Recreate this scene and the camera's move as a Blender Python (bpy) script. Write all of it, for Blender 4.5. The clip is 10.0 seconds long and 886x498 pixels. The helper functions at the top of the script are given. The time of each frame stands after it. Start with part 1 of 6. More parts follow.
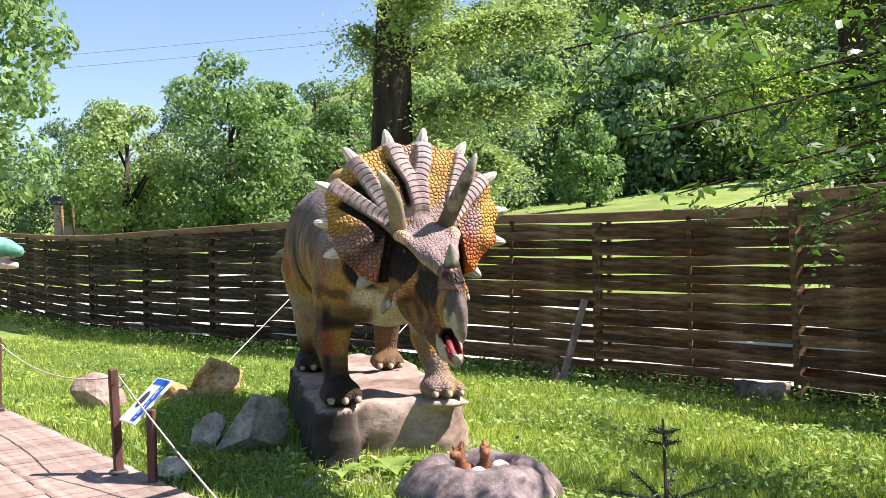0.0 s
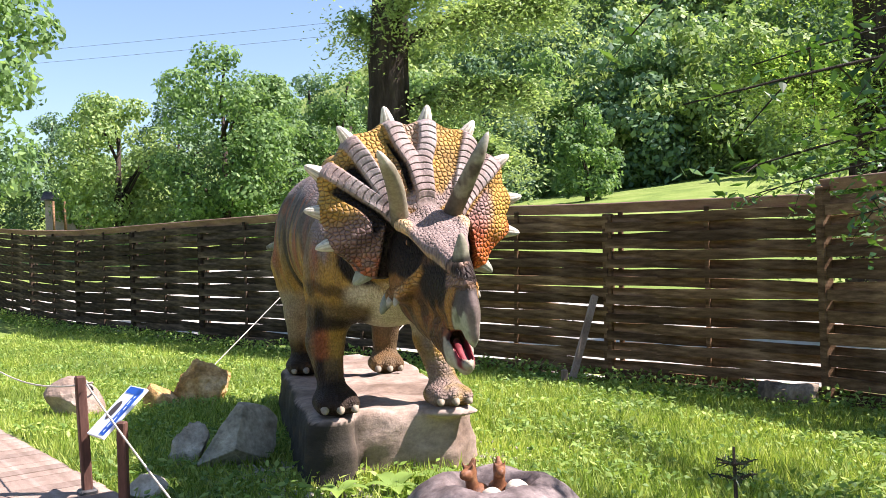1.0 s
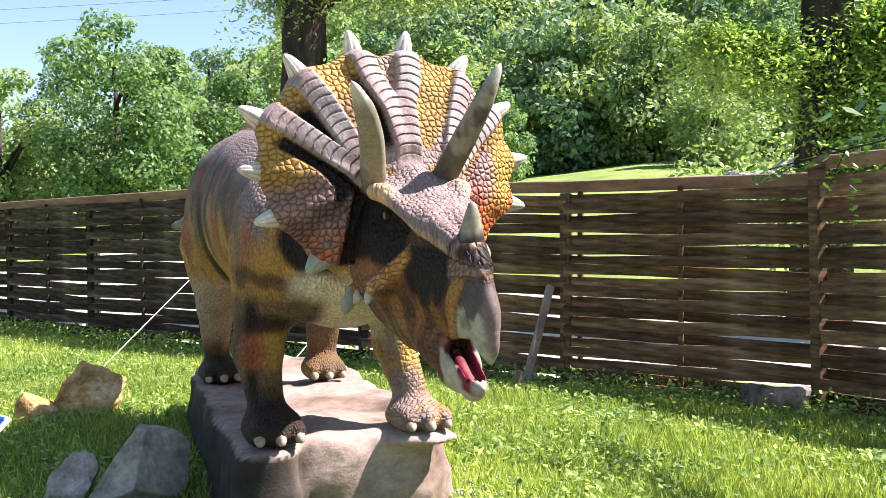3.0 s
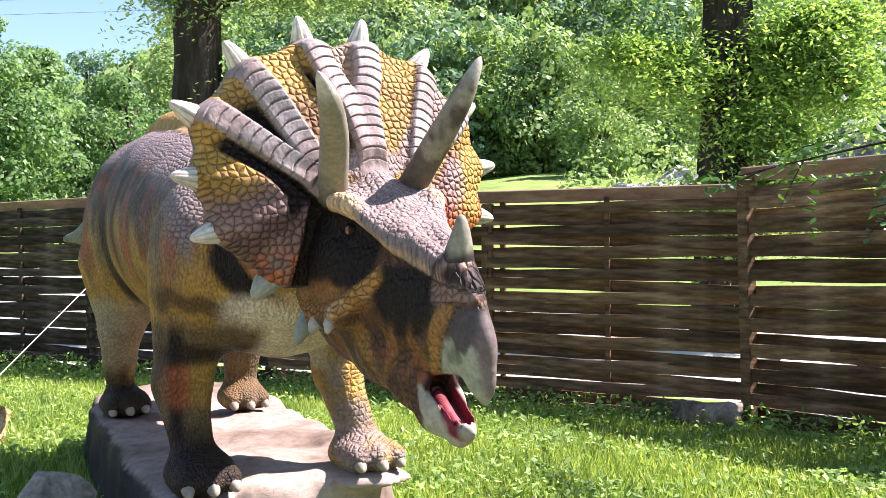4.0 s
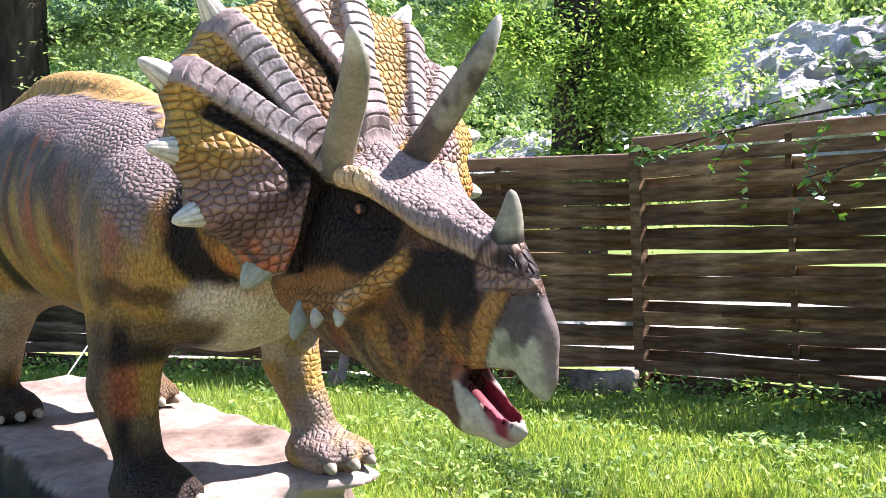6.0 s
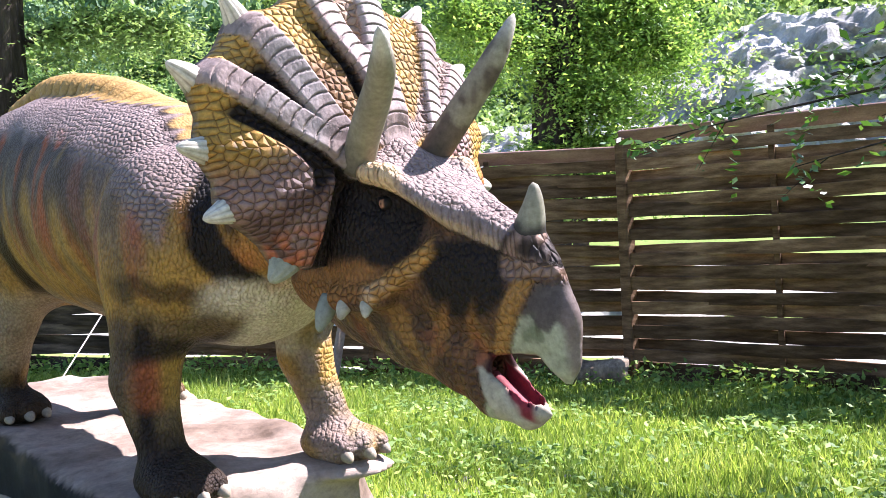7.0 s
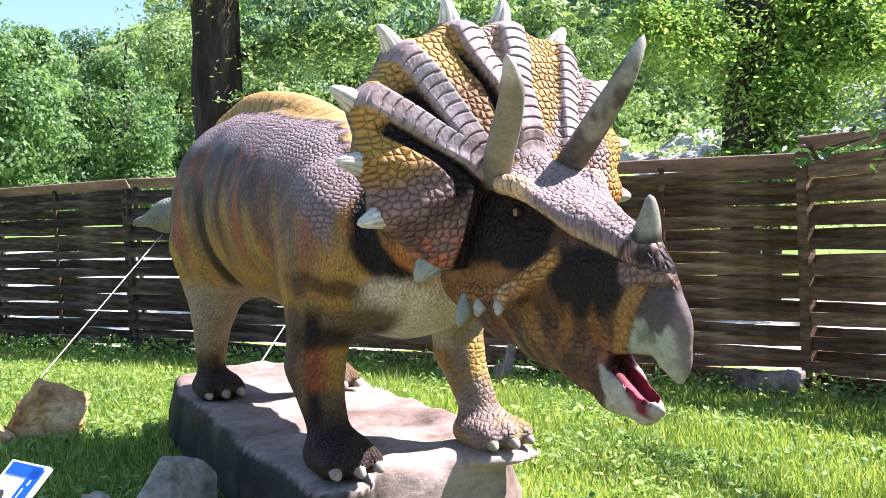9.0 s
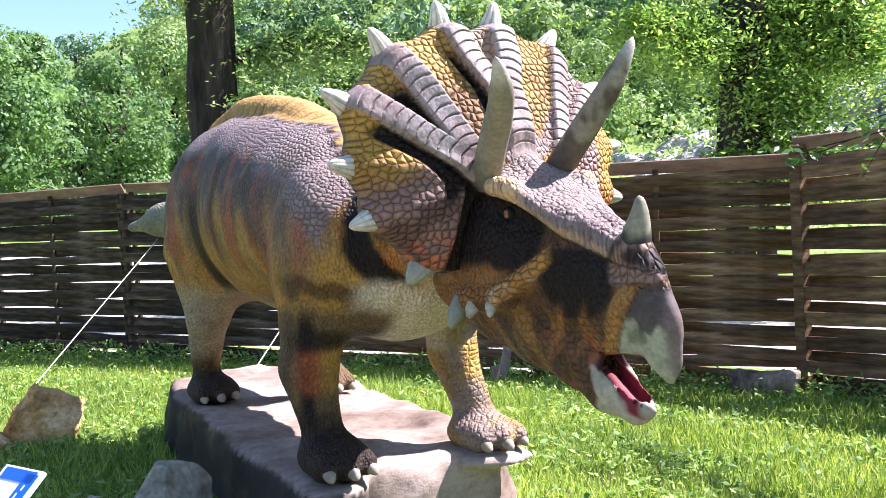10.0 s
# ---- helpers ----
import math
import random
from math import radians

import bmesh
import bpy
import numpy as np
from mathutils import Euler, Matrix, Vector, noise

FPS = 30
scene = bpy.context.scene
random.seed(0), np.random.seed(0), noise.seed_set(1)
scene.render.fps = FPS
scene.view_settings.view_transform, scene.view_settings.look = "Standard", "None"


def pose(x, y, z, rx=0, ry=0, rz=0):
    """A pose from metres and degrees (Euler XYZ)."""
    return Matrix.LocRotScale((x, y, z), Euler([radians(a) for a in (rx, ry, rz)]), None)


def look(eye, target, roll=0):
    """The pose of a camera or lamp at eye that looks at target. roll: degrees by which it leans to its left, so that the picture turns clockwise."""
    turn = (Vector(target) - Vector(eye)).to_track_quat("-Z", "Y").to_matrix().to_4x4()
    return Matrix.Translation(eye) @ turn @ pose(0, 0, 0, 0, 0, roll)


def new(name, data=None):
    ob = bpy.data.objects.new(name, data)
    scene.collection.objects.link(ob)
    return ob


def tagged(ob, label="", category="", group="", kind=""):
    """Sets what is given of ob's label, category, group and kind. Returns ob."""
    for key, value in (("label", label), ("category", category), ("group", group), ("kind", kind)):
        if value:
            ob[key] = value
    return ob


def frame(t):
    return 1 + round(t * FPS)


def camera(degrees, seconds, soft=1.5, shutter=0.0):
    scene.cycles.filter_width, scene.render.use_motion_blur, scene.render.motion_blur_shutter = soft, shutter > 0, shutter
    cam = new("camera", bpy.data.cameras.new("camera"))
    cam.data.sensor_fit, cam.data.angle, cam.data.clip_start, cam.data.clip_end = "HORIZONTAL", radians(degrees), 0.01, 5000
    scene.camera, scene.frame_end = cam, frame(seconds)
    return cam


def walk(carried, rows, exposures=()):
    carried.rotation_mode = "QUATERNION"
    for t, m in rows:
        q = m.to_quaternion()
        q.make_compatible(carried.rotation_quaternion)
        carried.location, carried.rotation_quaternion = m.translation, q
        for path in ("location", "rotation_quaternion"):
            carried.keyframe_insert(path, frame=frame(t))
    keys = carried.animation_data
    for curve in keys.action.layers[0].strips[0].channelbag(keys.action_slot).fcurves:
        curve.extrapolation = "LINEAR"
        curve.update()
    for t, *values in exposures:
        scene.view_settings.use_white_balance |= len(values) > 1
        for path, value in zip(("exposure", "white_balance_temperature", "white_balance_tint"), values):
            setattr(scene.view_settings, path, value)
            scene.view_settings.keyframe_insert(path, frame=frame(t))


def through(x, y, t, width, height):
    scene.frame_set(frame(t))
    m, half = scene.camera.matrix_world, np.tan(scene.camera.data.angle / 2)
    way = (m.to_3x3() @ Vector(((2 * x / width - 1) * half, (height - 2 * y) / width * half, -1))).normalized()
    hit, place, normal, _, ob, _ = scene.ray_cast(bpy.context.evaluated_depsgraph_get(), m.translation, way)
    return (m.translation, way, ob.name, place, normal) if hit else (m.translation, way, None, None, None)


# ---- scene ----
cam = camera(51.3, 10.0, 0.3)
PATH = [
    (0, (1.188, -0.585, 1.591), (0.959, 1.402, 1.598), -1.5),
    (0.5, (1.107, -0.321, 1.583), (0.89, 1.667, 1.584), -1.7),
    (1, (1.056, 0.026, 1.575), (0.836, 2.014, 1.571), -1.7),
    (1.5, (0.933, 0.329, 1.57), (0.746, 2.32, 1.555), -1.0),
    (2, (0.786, 0.667, 1.545), (0.657, 2.663, 1.526), -1.1),
    (2.5, (0.681, 1.007, 1.541), (0.604, 3.005, 1.499), -1.2),
    (4, (0.293, 1.776, 1.57), (0.535, 3.761, 1.548), -1.1),
    (4.5, (0.124, 1.949, 1.606), (0.525, 3.908, 1.581), -1.5),
    (5, (-0.061, 2.093, 1.623), (0.444, 4.027, 1.567), -1.2),
    (5.5, (-0.141, 2.202, 1.609), (0.427, 4.118, 1.526), -1.3),
    (7, (-0.395, 2.145, 1.608), (0.276, 4.026, 1.5), -2.9),
    (7.5, (-0.401, 2.079, 1.609), (0.166, 3.995, 1.521), -3.0),
    (8, (-0.348, 1.954, 1.618), (0.042, 3.914, 1.554), -2.1),
    (8.5, (-0.29, 1.853, 1.607), (-0.011, 3.832, 1.53), -1.7),
    (9, (-0.272, 1.838, 1.618), (-0.011, 3.819, 1.535), -2.3),
    (9.5, (-0.263, 1.825, 1.624), (0.0, 3.806, 1.542), -2.6),
    (10, (-0.255, 1.825, 1.615), (0.012, 3.805, 1.538), -2.7),
]
walk(cam, [(t, look(eye, target, roll)) for t, eye, target, roll in PATH], [(0, 1.50, 6500, 25), (2.5, 1.74, 6400, 26), (4.2, 1.90, 6120, 27), (5, 1.95, 6040, 27), (8, 1.95, 5850, 27), (10, 1.92, 5800, 27)])

# ---------------------------------------------------------------- light
SUN_AZ = Vector((0.998, 0.05, 0)).normalized()
SUN_EL = radians(51)
sun_dir = SUN_AZ * math.cos(SUN_EL) + Vector((0, 0, math.sin(SUN_EL)))
world = bpy.data.worlds.new("summer_sky")
scene.world = world
world.use_nodes = True
wn = world.node_tree.nodes
wsky = wn.new("ShaderNodeTexSky")
wsky.sky_type = "NISHITA"
wsky.sun_disc = False
wsky.sun_elevation = SUN_EL
wsky.sun_rotation = math.atan2(SUN_AZ.x, SUN_AZ.y)
wsky.air_density, wsky.dust_density, wsky.ozone_density = 1.15, 0.6, 1.0
wmix = wn.new("ShaderNodeMix")
wmix.data_type, wmix.blend_type = "RGBA", "MULTIPLY"
wmix.inputs[0].default_value = 1.0
wmix.inputs[7].default_value = (0.92, 1.04, 1.08, 1)
world.node_tree.links.new(wsky.outputs[0], wmix.inputs[6])
world.node_tree.links.new(wmix.outputs[2], wn["Background"].inputs[0])
wn["Background"].inputs[1].default_value = 0.064
lamp = bpy.data.lights.new("sun", "SUN")
lamp.energy, lamp.angle, lamp.color = 5.0, radians(0.6), (1.0, 0.955, 0.89)
sun = new("sun", lamp)
sun.matrix_world = look((0, 0, 30), Vector((0, 0, 30)) - sun_dir)

# ---------------------------------------------------------------- materials
def material(name, base, rough=0.8, spec=0.3, metallic=0.0):
    m = bpy.data.materials.new(name)
    m.use_nodes = True
    b = m.node_tree.nodes["Principled BSDF"]
    b.inputs["Base Color"].default_value = (*base, 1)
    b.inputs["Roughness"].default_value = rough
    b.inputs["Specular IOR Level"].default_value = spec
    b.inputs["Metallic"].default_value = metallic
    return m, m.node_tree, b


def node(tree, kind, **values):
    n = tree.nodes.new("ShaderNode" + kind)
    for k, v in values.items():
        if k in n.inputs:
            n.inputs[k].default_value = v
    return n


def ramp(tree, fac, stops):
    r = tree.nodes.new("ShaderNodeValToRGB")
    e = r.color_ramp.elements
    while len(e) < len(stops):
        e.new(0.5)
    for el, (p, c) in zip(e, stops):
        el.position, el.color = p, (*c, 1)
    tree.links.new(fac, r.inputs[0])
    return r.outputs[0]


def coords(tree, scale=(1, 1, 1), kind="Object"):
    tc = tree.nodes.new("ShaderNodeTexCoord")
    mp = tree.nodes.new("ShaderNodeMapping")
    mp.inputs["Scale"].default_value = scale
    tree.links.new(tc.outputs[kind], mp.inputs[0])
    return mp.outputs[0]


def mix(tree, fac, a, b, mode="MIX"):
    n = tree.nodes.new("ShaderNodeMix")
    n.data_type, n.blend_type = "RGBA", mode
    for sock, v in ((n.inputs[0], fac), (n.inputs[6], a), (n.inputs[7], b)):
        if hasattr(v, "is_output"):
            tree.links.new(v, sock)
        elif isinstance(v, (int, float)):
            sock.default_value = v
        else:
            sock.default_value = (*v, 1)
    return n.outputs[2]


def noise_fac(tree, vec, scale, detail=5.0, rough=0.6):
    n = node(tree, "TexNoise", Scale=scale, Detail=detail, Roughness=rough)
    tree.links.new(vec, n.inputs["Vector"])
    return n.outputs[0]


def bump(tree, bsdf, height, strength=0.4, distance=0.01, under=None):
    b = node(tree, "Bump", Strength=strength, Distance=distance)
    tree.links.new(height, b.inputs["Height"])
    if under is not None:
        tree.links.new(under, b.inputs["Normal"])
    tree.links.new(b.outputs[0], bsdf.inputs["Normal"])
    return b.outputs[0]


def rough_material(name, dark, mid, light, scale=4.0, fine=40.0, rough=0.85, relief=0.5, dist=0.01, stretch=(1, 1, 1), spec=0.25, vary=0.0):
    """Two scales of variation in colour, and grain in the relief."""
    m, t, b = material(name, mid, rough, spec)
    v = coords(t, stretch)
    big = noise_fac(t, v, scale, 4)
    small = noise_fac(t, v, fine, 6, 0.7)
    c = ramp(t, big, [(0.3, dark), (0.5, mid), (0.72, light)])
    g = ramp(t, small, [(0.25, (0.55, 0.55, 0.55)), (0.75, (1.25, 1.25, 1.25))])
    c = mix(t, 1.0, c, g, "MULTIPLY")
    if vary:
        oi = t.nodes.new("ShaderNodeObjectInfo")
        r = ramp(t, oi.outputs["Random"], [(0, (1 - vary,) * 3), (1, (1 + vary,) * 3)])
        c = mix(t, 1.0, c, r, "MULTIPLY")
    t.links.new(c, b.inputs["Base Color"])
    bump(t, b, small, relief, dist)
    return m


def leaf_material(name, dark, mid, light, gloss=0.45, through=0.35):
    """Thin leaf: varies from leaf to leaf, and lets some light through."""
    m, t, b = material(name, mid, gloss, 0.35)
    g = t.nodes.new("ShaderNodeNewGeometry")
    c = ramp(t, g.outputs["Random Per Island"], [(0.05, dark), (0.5, mid), (0.95, light)])
    v = coords(t)
    c = mix(t, 1.0, c, ramp(t, noise_fac(t, v, 0.9, 5, 0.65), [(0.3, (0.60, 0.68, 0.66)), (0.7, (1.28, 1.2, 1.08))]), "MULTIPLY")
    t.links.new(c, b.inputs["Base Color"])
    tr = t.nodes.new("ShaderNodeBsdfTranslucent")
    t.links.new(mix(t, 1.0, c, (1.35, 1.35, 0.85), "MULTIPLY"), tr.inputs[0])
    ms = t.nodes.new("ShaderNodeMixShader")
    ms.inputs[0].default_value = through
    t.links.new(b.outputs[0], ms.inputs[1])
    t.links.new(tr.outputs[0], ms.inputs[2])
    t.links.new(ms.outputs[0], t.nodes["Material Output"].inputs[0])
    return m


# ---------------------------------------------------------------- mesh tools
def mesh_np(name, verts, quads, mats=(), smooth=False, slots=None):
    """A mesh from arrays: verts (n, 3) and faces (m, 3 or 4)."""
    me = bpy.data.meshes.new(name)
    verts, quads = np.asarray(verts, np.float32), np.asarray(quads, np.int32)
    k = quads.shape[1]
    me.vertices.add(len(verts))
    me.vertices.foreach_set("co", verts.ravel())
    me.loops.add(quads.size)
    me.loops.foreach_set("vertex_index", quads.ravel())
    me.polygons.add(len(quads))
    me.polygons.foreach_set("loop_start", np.arange(0, quads.size, k, dtype=np.int32))
    if slots is not None:
        me.polygons.foreach_set("material_index", np.asarray(slots, np.int32))
    me.polygons.foreach_set("use_smooth", np.full(len(quads), smooth))
    me.update(calc_edges=True)
    for m in mats:
        me.materials.append(m)
    return me


def to_mesh(bm, name, mat, smooth=False):
    me = bpy.data.meshes.new(name)
    bmesh.ops.recalc_face_normals(bm, faces=bm.faces)
    bm.to_mesh(me)
    bm.free()
    me.materials.append(mat)
    if smooth:
        me.polygons.foreach_set("use_smooth", np.full(len(me.polygons), True))
    return me


def thing(name, label, category, group="", kind="", at=None):
    ob = tagged(new(name), label, category, group, kind)
    if at is not None:
        ob.matrix_world = at
    return ob


def part(name, bm, mat, parent, label="", smooth=False, at=None):
    """Links a bmesh or a mesh as one object under its thing."""
    me = to_mesh(bm, name, mat, smooth) if isinstance(bm, bmesh.types.BMesh) else bm
    ob = new(name, me)
    ob.parent = parent
    if at is not None:
        ob.matrix_local = at
    if label:
        tagged(ob, label)
    return ob


def box_bm(sx, sy, sz, at=(0, 0, 0), bevel=0.0, bm=None, turn=None):
    bm = bm or bmesh.new()
    m = Matrix.Translation(at)
    if turn is not None:
        m = m @ turn
    r = bmesh.ops.create_cube(bm, size=1, matrix=m @ Matrix.Diagonal((sx, sy, sz, 1)))
    if bevel:
        es = {e for v in r["verts"] for e in v.link_edges}
        bmesh.ops.bevel(bm, geom=list(es), offset=bevel, segments=1, affect="EDGES")
    return bm


def tube(points, radii, sides=10, cap=True):
    """Arrays of a round tapered tube along points."""
    P = np.asarray(points, float)
    R = np.broadcast_to(np.asarray(radii, float), (len(P),))
    T = np.gradient(P, axis=0)
    T /= np.linalg.norm(T, axis=1)[:, None] + 1e-9
    ref = np.array([0.0, 0, 1]) if abs(T[0, 2]) < 0.9 else np.array([1.0, 0, 0])
    V, n = [], ref - T[0] * (ref @ T[0])
    a = np.linspace(0, 2 * np.pi, sides, endpoint=False)
    for p, t, r in zip(P, T, R):
        n = n - t * (n @ t)
        n /= np.linalg.norm(n) + 1e-9
        b = np.cross(t, n)
        V.append(p + r * (np.cos(a)[:, None] * n + np.sin(a)[:, None] * b))
    V = np.concatenate(V)
    m = len(P)
    i, j = np.meshgrid(np.arange(m - 1), np.arange(sides), indexing="ij")
    k = (j + 1) % sides
    Q = np.stack([i * sides + j, i * sides + k, (i + 1) * sides + k, (i + 1) * sides + j], -1).reshape(-1, 4)
    if cap:
        e = len(V)
        V = np.concatenate([V, P[:1], P[-1:]])
        j = np.arange(sides)
        k = (j + 1) % sides
        Q = np.concatenate([Q, np.stack([np.full(sides, e), k, j, j], -1), np.stack([np.full(sides, e + 1), (m - 1) * sides + j, (m - 1) * sides + k, (m - 1) * sides + k], -1)])
    return V, Q


def tri_split(Q):
    """Faces of four corners as faces of three, without the empty ones."""
    Q = np.asarray(Q)
    a, b = Q[:, [0, 1, 2]], Q[Q[:, 2] != Q[:, 3]][:, [0, 2, 3]]
    return np.concatenate([a, b])


def merge(pieces):
    V, Q, o = [], [], 0
    for v, q in pieces:
        V.append(v)
        Q.append(np.asarray(q) + o)
        o += len(v)
    return np.concatenate(V), np.concatenate(Q)


def wobble(P, freq, seed=0.0):
    """Smooth noise in -1..1 of many places at once."""
    x, y, z = P[..., 0] * freq + seed, P[..., 1] * freq + seed * 1.7, P[..., 2] * freq + seed * 0.6
    s = np.sin(x * 1.7 + 1.3 * np.sin(y * 1.1 + z * 0.7)) + np.sin(y * 2.1 + 1.1 * np.sin(z * 1.3 + x * 0.9)) + np.sin(z * 1.9 + 1.2 * np.sin(x * 1.4 - y * 0.6))
    s = s + 0.5 * np.sin(x * 3.7 + 2 * np.sin(z * 2.3)) + 0.5 * np.sin(y * 4.1 + 2 * np.sin(x * 2.9)) + 0.5 * np.sin(z * 4.3 + 2 * np.sin(y * 2.2))
    return s / 3.2


def sstep(a, b, x):
    t = np.clip((x - a) / (b - a), 0, 1)
    return t * t * (3 - 2 * t)


def surface_net(f, lo, hi, h):
    """The skin f = 0 of a field (negative inside), by surface nets."""
    ax = [np.arange(l, u + h, h) for l, u in zip(lo, hi)]
    G = np.stack(np.meshgrid(*ax, indexing="ij"), -1).astype(np.float32)
    F = f(G)
    ins = F < 0
    nx, ny, nz = (s - 1 for s in F.shape)
    acc, cnt = np.zeros((nx, ny, nz, 3), np.float32), np.zeros((nx, ny, nz), np.float32)
    for d in range(3):
        sl0 = [slice(None)] * 3
        sl1 = [slice(None)] * 3
        sl0[d], sl1[d] = slice(0, -1), slice(1, None)
        a, b = F[tuple(sl0)], F[tuple(sl1)]
        cr = (a < 0) != (b < 0)
        t = np.where(cr, a / np.where(cr, a - b, 1), 0)
        p = G[tuple(sl0)] + 0
        p[..., d] += t * h
        o = [k for k in range(3) if k != d]
        for u in (0, 1):
            for w in (0, 1):
                s = [slice(None)] * 3
                s[o[0]] = slice(u, u + (nx, ny, nz)[o[0]])
                s[o[1]] = slice(w, w + (nx, ny, nz)[o[1]])
                c = cr[tuple(s)]
                acc += p[tuple(s)] * c[..., None]
                cnt += c
    act = cnt > 0
    idx = np.full(act.shape, -1, np.int64)
    idx[act] = np.arange(act.sum())
    V = acc[act] / cnt[act][:, None]
    Q = []
    for d in range(3):
        o = [k for k in range(3) if k != d]
        sl0 = [slice(1, -1)] * 3
        sl1 = [slice(1, -1)] * 3
        sl0[d], sl1[d] = slice(0, -1), slice(1, None)
        a, b = ins[tuple(sl0)], ins[tuple(sl1)]
        w = np.argwhere(a != b)
        flip = a[tuple(w.T)]
        w[:, o[0]] += 1
        w[:, o[1]] += 1
        e0, e1 = np.eye(3, dtype=int)[o[0]], np.eye(3, dtype=int)[o[1]]
        q = np.stack([idx[tuple((w - s).T)] for s in (0 * e0, e0, e0 + e1, e1)], -1)
        if d == 1:
            flip = ~flip
        q[flip] = q[flip][:, ::-1]
        Q.append(q)
    return V, np.concatenate(Q)[:, ::-1]


def limb(G, a, b, ra, rb):
    a, b = np.array(a, np.float32), np.array(b, np.float32)
    d = b - a
    t = np.clip(((G - a) @ d) / (d @ d), 0, 1)
    return np.sqrt((((G - a) - t[..., None] * d) ** 2).sum(-1)) - (ra + (rb - ra) * t)


def egg(G, c, r):
    r = np.array(r, np.float32)
    q = (G - np.array(c, np.float32)) / r
    k = np.sqrt((q ** 2).sum(-1))
    return (k - 1) * r.min() * (0.6 + 0.4 * r.mean() / r.min())


def soft(a, b, k):
    h = np.clip(0.5 + 0.5 * (b - a) / k, 0, 1)
    return b * (1 - h) + a * h - k * h * (1 - h)


def blend(G, prims, k):
    f = None
    for g in prims:
        f = g if f is None else soft(f, g, k)
    return f

# ---------------------------------------------------------------- the materials of the place
M_soil = rough_material("lawn_soil", (0.10, 0.16, 0.028), (0.165, 0.235, 0.045), (0.25, 0.30, 0.085), 0.5, 30, 0.95, 0.6, 0.02)
M_wood = rough_material("weathered_dark_stained_wood", (0.030, 0.016, 0.008), (0.135, 0.079, 0.042), (0.30, 0.188, 0.108), 2.5, 60, 0.85, 0.6, 0.004, (1, 1, 6), 0.10, 0.5)
M_wood_dark = rough_material("darker_fence_wood", (0.014, 0.010, 0.007), (0.060, 0.042, 0.030), (0.15, 0.105, 0.074), 2.5, 60, 0.88, 0.6, 0.004, (1, 1, 6), 0.08, 0.4)
M_cap = rough_material("sunlit_red_brown_cap_board", (0.16, 0.085, 0.062), (0.25, 0.145, 0.112), (0.33, 0.21, 0.165), 3, 60, 0.7, 0.4, 0.003, (1, 1, 4))
M_deck = rough_material("sun_bleached_deck_planks", (0.17, 0.12, 0.09), (0.28, 0.21, 0.165), (0.38, 0.30, 0.25), 2, 50, 0.8, 0.4, 0.003, (1, 6, 1), 0.25, 0.18)
M_bark = rough_material("dark_furrowed_bark", (0.018, 0.013, 0.010), (0.045, 0.034, 0.026), (0.10, 0.08, 0.06), 5, 22, 0.95, 1.0, 0.05, (1, 1, 0.22))
M_slab = rough_material("painted_artificial_rock", (0.13, 0.088, 0.060), (0.30, 0.226, 0.175), (0.46, 0.375, 0.315), 1.8, 22, 0.8, 0.5, 0.012, (0.9, 0.9, 1.3))


def add_flank_paint_shade(m):
    """Dark brown and ochre paint, with shade painted in, where the rock carries the flank value."""
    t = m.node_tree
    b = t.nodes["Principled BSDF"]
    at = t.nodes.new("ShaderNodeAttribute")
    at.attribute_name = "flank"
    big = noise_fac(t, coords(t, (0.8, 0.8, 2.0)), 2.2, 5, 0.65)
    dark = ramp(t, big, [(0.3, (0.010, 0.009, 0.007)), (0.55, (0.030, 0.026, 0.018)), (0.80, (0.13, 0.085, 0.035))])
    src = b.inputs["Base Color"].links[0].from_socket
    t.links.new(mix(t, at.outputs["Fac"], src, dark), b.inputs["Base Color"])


add_flank_paint_shade(M_slab)
M_gold_rock = rough_material("ochre_sandstone", (0.14, 0.07, 0.02), (0.46, 0.28, 0.10), (0.70, 0.52, 0.28), 3.5, 28, 0.85, 0.8, 0.02)
M_grey_rock = rough_material("grey_limestone_boulder", (0.12, 0.115, 0.075), (0.36, 0.335, 0.25), (0.55, 0.51, 0.40), 3, 24, 0.9, 0.8, 0.02)
M_white_rock = rough_material("pale_limestone", (0.14, 0.13, 0.10), (0.38, 0.35, 0.28), (0.58, 0.54, 0.45), 5, 30, 0.85, 0.7, 0.015)
M_cliff = rough_material("bare_quarried_rock", (0.20, 0.20, 0.19), (0.50, 0.48, 0.45), (0.72, 0.70, 0.66), 0.35, 2.5, 0.95, 0.9, 0.4)
M_rope = rough_material("pale_rope", (0.4, 0.35, 0.28), (0.55, 0.5, 0.42), (0.68, 0.62, 0.52), 20, 200, 0.9, 0.6, 0.002)
M_log = rough_material("grey_split_log", (0.05, 0.037, 0.026), (0.19, 0.145, 0.10), (0.36, 0.285, 0.205), 6, 50, 0.9, 0.8, 0.01, (1, 1, 0.3))
M_leaf_near = leaf_material("broad_green_leaves", (0.028, 0.075, 0.013), (0.060, 0.150, 0.026), (0.13, 0.24, 0.045), 0.45, 0.28)
M_leaf_ivy = leaf_material("bright_hanging_leaves", (0.112, 0.21, 0.049), (0.224, 0.364, 0.084), (0.392, 0.532, 0.14), 0.4, 0.45)
M_leaf_far = leaf_material("summer_foliage", (0.085, 0.165, 0.066), (0.148, 0.262, 0.098), (0.228, 0.350, 0.138), 0.6, 0.45)
M_leaf_light = leaf_material("light_green_foliage", (0.163, 0.25, 0.094), (0.25, 0.362, 0.138), (0.362, 0.475, 0.188), 0.6, 0.35)
M_leaf_deep = leaf_material("deep_blue_green_foliage", (0.072, 0.145, 0.087), (0.131, 0.232, 0.131), (0.203, 0.319, 0.174), 0.6, 0.3)
